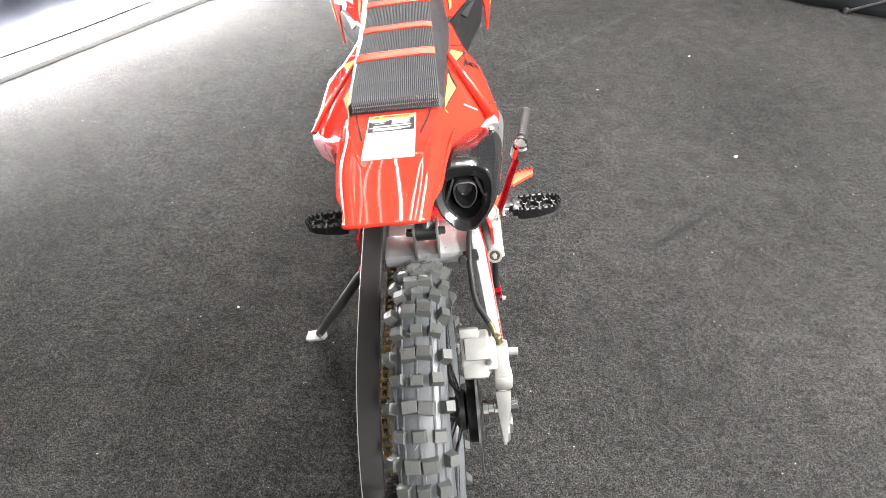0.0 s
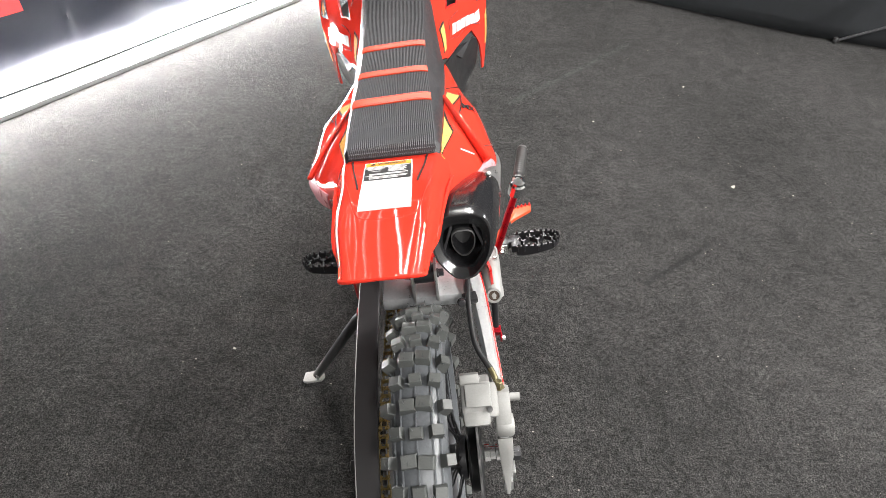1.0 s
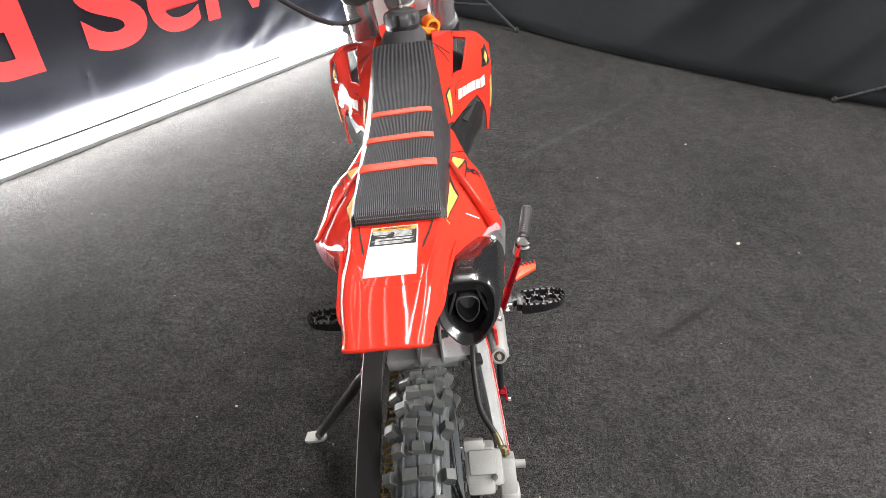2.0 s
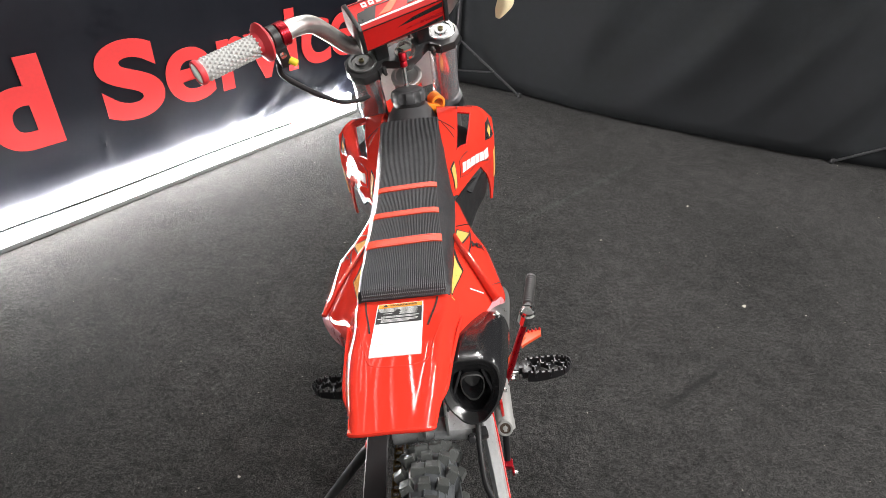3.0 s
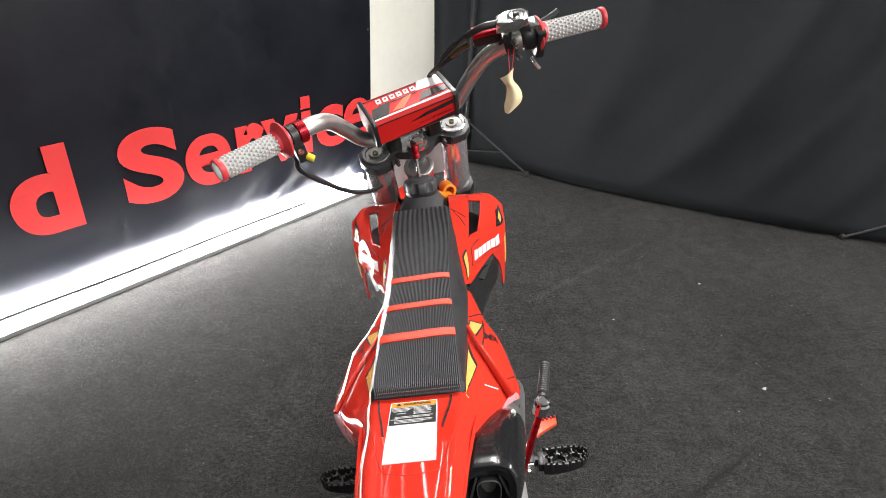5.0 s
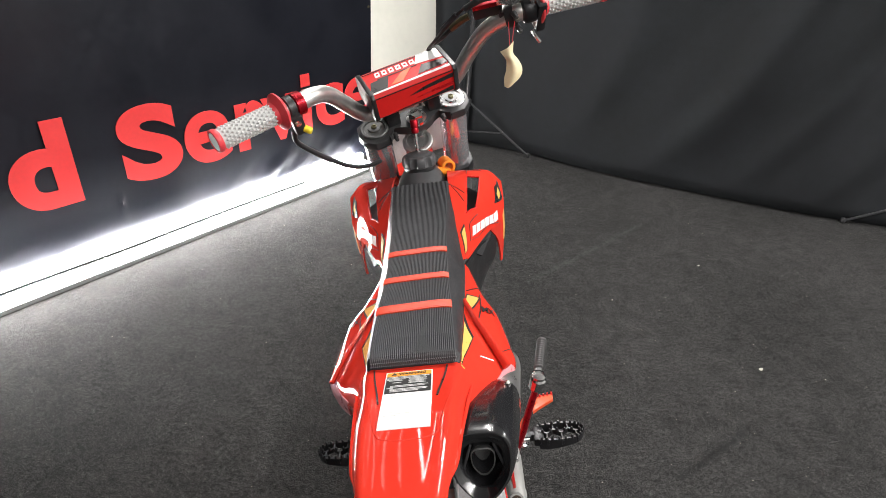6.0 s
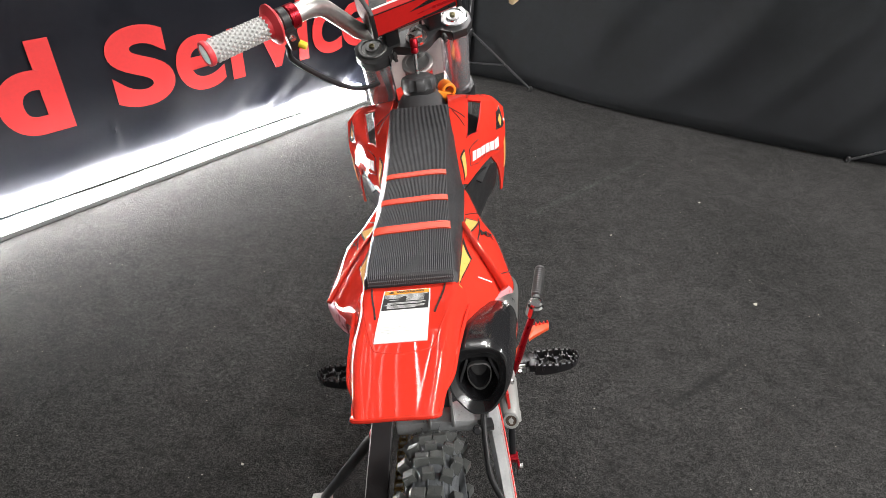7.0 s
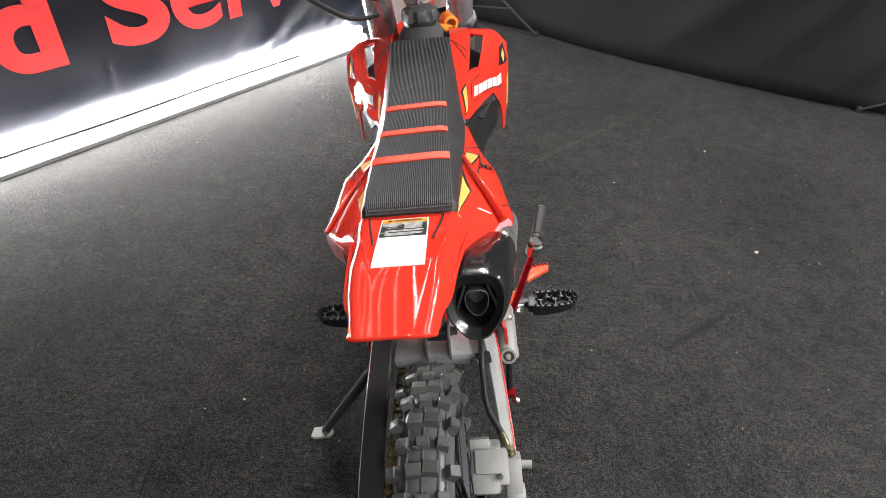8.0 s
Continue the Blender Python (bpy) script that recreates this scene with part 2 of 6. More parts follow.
def tube(points, r, n=10, smooth=6, bm=None, xf=Matrix(), flat=1.0):
    """A round (or flattened) rod along a smooth line; r may be one radius or one for each end."""
    bm = bm or bmesh.new()
    pts = [xf @ q for q in (spline(points, smooth) if smooth and len(points) > 2 else [Vector(q) for q in points])]
    r0, r1 = r if isinstance(r, tuple) else (r, r)
    loops, side = [], None
    for i, q in enumerate(pts):
        d = (pts[min(i + 1, len(pts) - 1)] - pts[max(i - 1, 0)]).normalized()
        if side is None:
            side = d.orthogonal().normalized()
        side = (side - d * side.dot(d)).normalized()
        up = d.cross(side)
        rr = r0 + (r1 - r0) * i / max(1, len(pts) - 1)
        loops.append([q + side * rr * math.cos(2 * math.pi * k / n) + up * rr * flat * math.sin(2 * math.pi * k / n) for k in range(n)])
    return rings(bm, loops)


def rod(a, b, r, n=14, bm=None):
    return tube([a, b], r, n, 0, bm)


def sample(ctrl, u, v):
    """A smooth surface through a grid of control points."""
    def cr(a, b, c, d, t):
        return 0.5 * (2 * b + (c - a) * t + (2 * a - 5 * b + 4 * c - d) * t * t + (3 * b - a - 3 * c + d) * t ** 3)

    def along(row, t):
        n = len(row) - 1
        i = min(int(t * n), n - 1)
        f = t * n - i
        b, c = row[i], row[i + 1]
        a = row[i - 1] if i else 2 * b - c
        d = row[i + 2] if i + 2 <= n else 2 * c - b
        return cr(a, b, c, d, f)
    return along([along(row, v) for row in ctrl], u)


def grid_of(rows, sx=1):
    return [[Vector((p[0] * sx, p[1], p[2])) for p in row] for row in rows]


def normal_at(ctrl, u, v, out):
    e = 0.01
    u0, u1, v0, v1 = max(u - e, 0), min(u + e, 1), max(v - e, 0), min(v + e, 1)
    n = (sample(ctrl, u1, v) - sample(ctrl, u0, v)).cross(sample(ctrl, u, v1) - sample(ctrl, u, v0)).normalized()
    return n if n.dot(out) > 0 else -n


def patch(ctrl, nu, nv, thick, out, hole=None, warp=None):
    """A shell of the given thickness over the surface; hole(u, v) leaves cells out, warp bends the grid to its edges."""
    bm = bmesh.new()
    top = [[None] * (nv + 1) for _ in range(nu + 1)]
    bot = [[None] * (nv + 1) for _ in range(nu + 1)]
    for i in range(nu + 1):
        for j in range(nv + 1):
            u, v = warp(i / nu, j / nv) if warp else (i / nu, j / nv)
            p = sample(ctrl, u, v)
            top[i][j] = bm.verts.new(p)
            bot[i][j] = bm.verts.new(p - normal_at(ctrl, u, v, out) * thick)
    keep = {(i, j) for i in range(nu) for j in range(nv) if not (hole and hole((i + 0.5) / nu, (j + 0.5) / nv))}
    for i, j in keep:
        q = ((i, j), (i + 1, j), (i + 1, j + 1), (i, j + 1))
        bm.faces.new([top[a][b] for a, b in q])
        bm.faces.new([bot[a][b] for a, b in q[::-1]])
        for (a, b), (c, d), nb in ((q[0], q[1], (i, j - 1)), (q[1], q[2], (i + 1, j)), (q[2], q[3], (i, j + 1)), (q[3], q[0], (i - 1, j))):
            if nb not in keep:
                bm.faces.new((top[a][b], bot[a][b], bot[c][d], top[c][d]))
    bmesh.ops.delete(bm, geom=[v for v in bm.verts if not v.link_faces], context="VERTS")
    return bm


def decal(ctrl, corners, out, n=6, m=3, lift=0.0009, bm=None):
    """A thin film on the surface, between four corners (u, v)."""
    bm = bm or bmesh.new()
    (a, b, c, d) = corners
    vs, lo = [], []
    for i in range(n + 1):
        for j in range(m + 1):
            s, t = i / n, j / m
            u = (a[0] * (1 - s) + b[0] * s) * (1 - t) + (d[0] * (1 - s) + c[0] * s) * t
            v = (a[1] * (1 - s) + b[1] * s) * (1 - t) + (d[1] * (1 - s) + c[1] * s) * t
            p, nn = sample(ctrl, u, v), normal_at(ctrl, u, v, out)
            vs.append(bm.verts.new(p + nn * lift))
            lo.append(bm.verts.new(p - nn * 0.0003))
    at = lambda i, j: i * (m + 1) + j
    for i in range(n):
        for j in range(m):
            k = (at(i, j), at(i + 1, j), at(i + 1, j + 1), at(i, j + 1))
            bm.faces.new([vs[q] for q in k])
    rim = [at(i, 0) for i in range(n)] + [at(n, j) for j in range(m)] + [at(i, m) for i in range(n, 0, -1)] + [at(0, j) for j in range(m, 0, -1)]
    for p, q in zip(rim, rim[1:] + rim[:1]):
        bm.faces.new((vs[p], vs[q], lo[q], lo[p]))
    return bm


def stripe(ctrl, a, b, w, out, n=10, lift=0.0008):
    """A thin printed line, w metres wide, on the surface from a to b (u, v)."""
    mid = ctrl[len(ctrl) // 2]
    su = sum((q[len(q) // 2] - p[len(p) // 2]).length for p, q in zip(ctrl, ctrl[1:]))
    sv = sum((q - p).length for p, q in zip(mid, mid[1:]))
    d = Vector(((b[0] - a[0]) * su, (b[1] - a[1]) * sv)).normalized()
    k = Vector((-d.y / su, d.x / sv)) * w / 2
    return decal(ctrl, [(a[0] - k.x, a[1] - k.y), (b[0] - k.x, b[1] - k.y), (b[0] + k.x, b[1] + k.y), (a[0] + k.x, a[1] + k.y)], out, n, 1, lift)


def grown(quad, k):
    """The quad enlarged about its middle."""
    cx, cy = sum(p[0] for p in quad) / 4, sum(p[1] for p in quad) / 4
    return [(max(0.0, cx + (p[0] - cx) * k), max(0.0, cy + (p[1] - cy) * k)) for p in quad]


def prism(outline, depth, m=Matrix(), bevel=0.0, bm=None):
    """An outline (x, y) raised by depth along z, with softened rims."""
    fresh = bmesh.new()
    a = [fresh.verts.new((x, y, 0)) for x, y in outline]
    b = [fresh.verts.new((x, y, depth)) for x, y in outline]
    fresh.faces.new(a[::-1])
    fresh.faces.new(b)
    for i in range(len(a)):
        k = (i + 1) % len(a)
        fresh.faces.new((a[i], a[k], b[k], b[i]))
    if bevel:
        rim = [e for e in fresh.edges if abs(e.verts[0].co.z - e.verts[1].co.z) < 1e-6]
        bmesh.ops.bevel(fresh, geom=rim, offset=bevel, segments=2, affect="EDGES", profile=0.6)
    fresh.transform(m)
    if bm is None:
        return fresh
    me = bpy.data.meshes.new("joined")
    fresh.to_mesh(me)
    fresh.free()
    bm.from_mesh(me)
    bpy.data.meshes.remove(me)
    return bm


def disc_to(a, b, r0, r1=None, n=20):
    """The matrix that lays z along a to b, at a."""
    a, b = Vector(a), Vector(b)
    return Matrix.Translation(a) @ (b - a).to_track_quat("Z", "Y").to_matrix().to_4x4()


# ---- the place ----
def setting(ob, label, category):
    return tagged(ob, label, category, kind="structure")


def sheet(name, cx, cy, sx, sy, z, thick, mat, label, category):
    bm = bmesh.new()
    box(bm, (sx, sy, thick), pose(cx, cy, z - thick / 2))
    return setting(part(name, bm, mat, smooth=False), label, category)


sheet("floor", 0.4, 3.3, 9.0, 13.6, 0.0, 0.1, CARPET, "charcoal grey needle-felt carpet floor with lint and scuffs", "carpet")
sheet("ceiling", 0.4, 3.3, 9.0, 13.6, 3.1, 0.1, CEILING, "plain pale ceiling over the booth", "ceiling")

DIRECTION = math.degrees(math.atan2(0.801, 0.598))
WALL_M = Matrix.Translation((-1.154, 1.485, 0)) @ pose(0, 0, 0, 0, 0, DIRECTION)
# along the banner: x along it, y behind it (towards the wall), z up


def cloth(name, length, height, nx, nz, shape, m, mat, label, thick=0.004):
    bm = bmesh.new()
    front = [[bm.verts.new(m @ Vector((length * i / nx, shape(i / nx, k / nz), height * k / nz))) for k in range(nz + 1)] for i in range(nx + 1)]
    back = [[bm.verts.new(m @ Vector((length * i / nx, shape(i / nx, k / nz) + thick, height * k / nz))) for k in range(nz + 1)] for i in range(nx + 1)]
    for i in range(nx):
        for k in range(nz):
            bm.faces.new((front[i][k], front[i + 1][k], front[i + 1][k + 1], front[i][k + 1]))
            bm.faces.new((back[i][k], back[i][k + 1], back[i + 1][k + 1], back[i + 1][k]))
    rim = [(i, 0) for i in range(nx)] + [(nx, k) for k in range(nz)] + [(i, nz) for i in range(nx, 0, -1)] + [(0, k) for k in range(nz, 0, -1)]
    for (a, b), (c, d) in zip(rim, rim[1:] + rim[:1]):
        bm.faces.new((front[a][b], back[a][b], back[c][d], front[c][d]))
    return part(name, bm, mat, None, label)


def banner_shape(u, w):
    """Taut above, crumpled into slanting folds near the foot, pinched into one short pleat."""
    x, z = u * 4.55 - 3.0, w * 1.2 + 0.05
    fold = 0.004 * math.sin(9 * x + 4 * w) + 0.003 * math.sin(23 * x - 9 * w) * max(0, 1 - 2.5 * w)
    low = min(1.0, max(0.0, (0.27 - z) / 0.2))
    slant = Vector((7.5 * x - 9.0 * z, 5.0 * z + 1.2 * x, 3.7))
    crumple = low * (0.14 + 0.86 * min(1.0, max(0.0, (x - 0.65) / 0.45))) * (0.020 * noise.noise(slant) + 0.008 * noise.noise(slant * 2.7))
    pleat = 0.006 * math.exp(-((x - 0.33 - 0.12 * z) / 0.007) ** 2) * min(1.0, max(0.0, (0.235 - z) / 0.03))
    return max(0.122, 0.130 + fold + crumple - pleat - 0.020 * max(0.0, 0.12 - w) / 0.12 * (0.6 + 0.4 * math.sin(7 * x)))


banner = cloth("banner", 4.55, 1.2, 430, 84, banner_shape, WALL_M @ pose(-3.0, 0, 0.05), BANNER, "black fabric banner wall printed with large red lettering")
tagged(banner, category="banner")


def lettering(text, size, x, z, parent, sx=1.0, bold=0.0):
    """Letters of the built-in font, thin and proud of the banner."""
    obs = []
    for ch, at, width, base, tall in text:
        cu = bpy.data.curves.new("letter", "FONT")
        cu.body, cu.size, cu.extrude, cu.offset = ch, size, 0.0015, bold * (0.45 if ch in "ec" else 1.0)
        tmp = bpy.data.objects.new("letter_tmp", cu)
        scene.collection.objects.link(tmp)
        dg = bpy.context.evaluated_depsgraph_get()
        me = bpy.data.meshes.new_from_object(tmp.evaluated_get(dg))
        bpy.data.objects.remove(tmp)
        co = np.array([v.co[:] for v in me.vertices])
        lo, hi = co.min(0), co.max(0)
        kx, ky = width / (hi[0] - lo[0]), tall / (hi[1] - lo[1])
        for v in me.vertices:
            v.co = (at + (v.co.x - lo[0]) * kx, base + (v.co.y - lo[1]) * ky, v.co.z)
        obs.append(me)
    return obs


LETTERS = [("d", 0.065, 0.181, 0.246, 0.266), ("S", 0.385, 0.205, 0.246, 0.256), ("e", 0.603, 0.184, 0.246, 0.190), ("r", 0.814, 0.126, 0.252, 0.184),
           ("v", 0.930, 0.180, 0.254, 0.180), ("c", 1.202, 0.160, 0.251, 0.184), ("e", 1.364, 0.170, 0.252, 0.184)]
for me, ch in zip(lettering(LETTERS, 0.3, 0, 0, None, bold=0.012), LETTERS):
    me.materials.append(BANNER_RED)
    ob = new("letter", me)
    ob.parent = banner
    ob.matrix_basis = WALL_M @ pose(0, 0.119, 0, 90)
part("letter", bars([((1.152, 0.1185, 0.344), (0.048, 0.003, 0.180), (0, 0, 0)), ((1.152, 0.1185, 0.469), (0.048, 0.003, 0.050), (0, 0, 0))], 0.0005, WALL_M), BANNER_RED, banner)
part("letter", bars([((-0.028, 0.118, 0.268), (0.05, 0.003, 0.07), (0, 0, 0))], 0.001, WALL_M), BANNER_RED, banner)

part("grommet", lathe([(0.003, 0), (0.006, 0.0005), (0.006, 0.002), (0.003, 0.0025)], 14, WALL_M @ pose(1.528, 0.121, 0.72, 90)), BRASS, banner, "small brass grommet")

# the lit plinth along the foot of the banner
led_bar = empty("led_bar", WALL_M, "lit white LED light box lying along the banner foot", "light bar")
part("base", bars([((0.575, 0.090, 0.0075), (1.75, 0.060, 0.015), (0, 0, 0))], 0.001), GREY_STRIP, led_bar, "grey base strip")
part("lower_diffuser", bars([((0.575, 0.090, 0.0335), (1.75, 0.050, 0.036), (0, 0, 0))], 0.004), LED_SOFT, led_bar, "softly lit white front")
part("diffuser", bars([((0.575, 0.104, 0.069), (1.75, 0.022, 0.028), (0, 0, 0))], 0.006), LED, led_bar, "glowing white diffuser")
part("channel", bars([((0.575, 0.084, 0.0535), (1.75, 0.030, 0.003), (0, 0, 0))], 0.0006), GREY_STRIP, led_bar, "grey metal channel")
part("cable", tube([(-0.29, 0.075, 0.0575), (0.0, 0.082, 0.0575), (0.3, 0.076, 0.0575), (0.7, 0.083, 0.0575), (1.08, 0.078, 0.0575)], 0.0028, 6), HOSE, led_bar, "thin dark cable")

# curtains at the back and the side
CURT_A, CURT_B = Vector((-0.05, 3.258, 0)), Vector((2.05, 2.33, 0))
run = CURT_B - CURT_A
CURT_M = Matrix.Translation(CURT_A) @ pose(0, 0, 0, 0, 0, math.degrees(math.atan2(run.y, run.x)))


def curtain_shape(u, w):
    """Bowed foot line, deep gathers beside the stand, broad slanting drapes beyond."""
    x = u * 4.2 - 0.12
    bow = float(np.interp(x, (0.465, 0.764, 1.044, 1.308, 1.557, 1.794, 1.989, 2.195), (0.0, -0.053, -0.070, -0.073, -0.070, -0.061, -0.034, 0.0)))
    drape = 0.05 * math.sin(3.1 * x + 1.2 * w) + 0.02 * math.sin(6.3 * x - 2.0 * w + 1.0)
    gather = 0.035 * math.sin(34 * x + 2 * w) * math.exp(-(x / 0.24) ** 2)
    diagonal = 0.0
    for start, lean, wide, deep in ((0.55, 1.1, 0.10, 0.045), (1.0, 1.5, 0.11, 0.085), (1.38, 1.3, 0.07, 0.055), (1.75, 0.9, 0.08, 0.080), (2.2, 0.8, 0.10, 0.060)):
        diagonal += deep * math.exp(-((x - start - lean * w - 0.06 * math.sin(9 * w)) / wide) ** 2)
    crease = 0.020 * noise.noise(Vector((6 * x - 7 * w, 5 * w, 1.3)))
    low = min(1.0, w * 2.2)
    return (drape * (0.35 + 0.65 * w) - diagonal + crease) * low * (2 - low) + gather * min(1.0, 0.3 + 3 * w) + bow * (1 - 0.6 * w) + 0.034 * max(0.0, 0.016 - w) / 0.016 - 0.022


curtain = cloth("curtain", 4.2, 2.5, 300, 70, curtain_shape, CURT_M, CURTAIN, "black cloth backdrop curtain hanging in soft folds to the carpet")
tagged(curtain, category="curtain")


def wall(name, x, y, sx, sy, mat, label, tall=3.1):
    bm = bmesh.new()
    box(bm, (sx, sy, tall), pose(x, y, tall / 2))
    return setting(part(name, bm, mat, smooth=False), label, "wall")


wall("partition", -0.2, 3.65, 2.4, 0.12, WALL_WHITE, "cream painted partition wall behind the curtain gap", 1.6)
wall("wall_north", 0.4, 9.9, 9.0, 0.12, WALL_GREY, "plain grey wall closing the hall")
wall("wall_south", 0.4, -3.0, 9.0, 0.12, WALL_GREY, "plain grey wall closing the hall")
wall("wall_west", -3.3, 3.45, 0.12, 12.8, WALL_GREY, "plain grey wall closing the hall")
wall("wall_east", 4.1, 3.45, 0.12, 12.8, WALL_GREY, "plain grey wall closing the hall")


def batten(x, y, long, turned, wide):
    ob = empty("unseen_batten", pose(x, y, 2.9, 0, 0, turned), "unseen white LED batten luminaire added under the ceiling", "ceiling light", "ceiling battens")
    part("housing", bars([((0, 0, 0.05), (wide + 0.03, long + 0.06, 0.1), (0, 0, 0))], 0.01), BOARD, ob)
    part("diffuser", bars([((0, 0, -0.008), (wide + 0.004, long + 0.02, 0.016), (0, 0, 0))], 0.003), BATTEN_LIGHT, ob)


for bx, by, _, long, turned, wide in BATTENS:
    batten(bx, by, long, turned, wide)


def light_stand(m, label, spread=0.38, first=-32):
    """A backdrop stand: pole, collar and folding legs with braces."""
    ob = empty("backdrop_stand", m, label, "stand", "backdrop stands")
    part("pole", rod((0, 0, 0.08), (0, 0, 2.4), 0.011, 12), STAND, ob)
    part("collar", lathe([(0.016, 0.215), (0.02, 0.22), (0.02, 0.25), (0.016, 0.255)], 14), STAND, ob)
    for a in (first, first + 120, first + 240):
        c, s = math.cos(radians(a)), math.sin(radians(a))
        leg = part("leg", rod((0.015 * c, 0.015 * s, 0.235), (spread * c, spread * s, 0.008), 0.006, 8), STAND, ob)
        part("brace", rod((0.012 * c, 0.012 * s, 0.082), (0.205 * c, 0.205 * s, 0.105), 0.004, 8), STAND, leg)
        part("rubber_foot", lathe([(0.009, 0), (0.01, 0.004), (0.01, 0.02), (0.007, 0.024)], 10, pose(spread * c, spread * s, 0)), BLACK_PLASTIC, leg)
        part("rivet", lathe([(0.001, -0.009), (0.006, -0.008), (0.006, 0.008), (0.001, 0.009)], 8, pose(0.205 * c, 0.205 * s, 0.108, 90)), CHROME, leg)
    return ob


light_stand(pose(0.13, 3.115, 0), "black folding backdrop stand with spread legs by the curtain", 0.357, -22.5)
light_stand(pose(2.12, 2.24, 0, 0, 0, 190), "black folding backdrop stand at the curtain foot")

# lint and a scuff on the carpet
scraps = [(0.951, 1.389, 0.008), (-0.335, 0.794, 0.004), (1.12, 1.36, 0.003), (0.98, 1.95, 0.006), (0.6, 1.7, 0.004)]
for x, y, r in scraps:
    bm = bmesh.new()
    bmesh.ops.create_icosphere(bm, subdivisions=1, radius=r, matrix=pose(x, y, r * 0.25, 0, 0, 40 * x) @ Matrix.Diagonal((1, 0.6, 0.35, 1)))
    for v in bm.verts:
        v.co += noise.noise_vector(v.co * 300) * r * 0.3
    tagged(part("lint_scrap", bm, LINT), "small pale scrap of lint on the carpet", "lint", "lint on the carpet")

# scuffs and fine lint in the carpet pile
rnd = random.Random(11)
for (x0, y0), (x1, y1), count, wide, mat, word in (((0.585, 1.001), (0.80, 1.152), 1200, 0.0046, SCUFF, "dark"), ((0.33, 1.78), (0.86, 2.27), 1100, 0.005, SCUFF_PALE, "pale"), ((0.66, 1.25), (0.73, 1.33), 220, 0.012, SCUFF, "dark")):
    bm = bmesh.new()
    for _ in range(count):
        t, d = rnd.random(), rnd.gauss(0, wide)
        bmesh.ops.create_circle(bm, cap_ends=True, segments=5, radius=rnd.uniform(0.0006, 0.0016), matrix=pose(x0 + (x1 - x0) * t + d, y0 + (y1 - y0) * t - d, 0.0012, 0, 0, rnd.uniform(0, 90)))
    tagged(part("scuff_mark", bm, mat, smooth=False), "faint %s scuff streak in the carpet pile" % word, "scuff", kind="stuff")
bm = bmesh.new()
for _ in range(460):
    x, y, r = rnd.uniform(-1.0, 2.0), rnd.uniform(0.2, 2.4), rnd.choice((0.0006, 0.0007, 0.0007, 0.0009, 0.0010, 0.0014))
    bmesh.ops.create_icosphere(bm, subdivisions=1, radius=r, matrix=pose(x, y, r * 0.6) @ Matrix.Diagonal((1.5, 0.8, 0.6, 1)))
tagged(part("lint_specks", bm, LINT), "tiny pale lint specks caught in the carpet", "lint", kind="stuff")


# ---- the motorcycle: x to its right, y ahead, origin under the rear axle ----
BIKE = pose(0.1013, 0.468, 0.004, 0, -9.45, 1.5)
bike = empty("dirt_bike", BIKE, "small red and black dirt bike leaning on its kickstand", "motorcycle")
UP = Vector((0, 0, 1))


def bolt(a, b, r, mat=STEEL, parent=bike, name="bolt", label=""):
    """A hexagon-headed bolt from a to b."""
    m = disc_to(a, b, r)
    h = (Vector(b) - Vector(a)).length
    bm = lathe([(r * 1.15, 0), (r * 1.15, h * 0.25)], 16, m)
    lathe([(r, h * 0.25), (r, h * 0.9), (r * 0.8, h)], 6, m, bm)
    return part(name, bm, mat, parent, label)


# rear fender
FENDER = [[(-0.0375, -0.0190, 0.638), (-0.0340, -0.0242, 0.645), (0, -0.0247, 0.648), (0.0340, -0.0242, 0.645), (0.0375, -0.0190, 0.638)],
          [(-0.049, 0.03, 0.634), (-0.042, 0.03, 0.645), (0, 0.03, 0.646), (0.042, 0.03, 0.645), (0.049, 0.03, 0.634)],
          [(-0.055, 0.075, 0.627), (-0.046, 0.075, 0.640), (0, 0.075, 0.638), (0.046, 0.075, 0.640), (0.055, 0.075, 0.627)],
          [(-0.062, 0.13, 0.606), (-0.050, 0.13, 0.626), (0, 0.13, 0.628), (0.050, 0.13, 0.626), (0.062, 0.13, 0.606)],
          [(-0.070, 0.18, 0.596), (-0.054, 0.18, 0.613), (0, 0.18, 0.617), (0.054, 0.18, 0.613), (0.070, 0.18, 0.596)],
          [(-0.066, 0.25, 0.586), (-0.052, 0.25, 0.601), (0, 0.25, 0.604), (0.052, 0.25, 0.601), (0.066, 0.25, 0.586)]]
fender_c = grid_of([[a, b, (b[0] * 0.62, b[1], b[2] + 0.0007), (0, m[1], b[2] + 0.0009), (d[0] * 0.62, d[1], d[2] + 0.0007), d, e] for a, b, m, d, e in FENDER])
fender = part("rear_fender", patch(fender_c, 40, 28, 0.003, UP), RED, bike, "glossy red plastic rear fender with a rolled lip")
part("lip", tube([(-0.067, 0.16, 0.600), (-0.0555, 0.075, 0.626), (-0.0495, 0.03, 0.633), (-0.0415, 0.008, 0.6355), (-0.0383, -0.014, 0.6385), (-0.0340, -0.0240, 0.6432), (0, -0.0250, 0.6446), (0.0340, -0.0240, 0.6432), (0.0383, -0.014, 0.6385), (0.0415, 0.008, 0.6355), (0.0495, 0.03, 0.633), (0.0555, 0.075, 0.626), (0.067, 0.16, 0.600)], 0.0022, 8), RED, fender)
for a, b in (((0.82, 0.24), (0.54, 0.318)), ((0.82, 0.715), (0.57, 0.668))):
    part("graphic_line", stripe(fender_c, a, b, 0.0022, UP), BLACK_GRAPHIC, fender, "black graphic line")
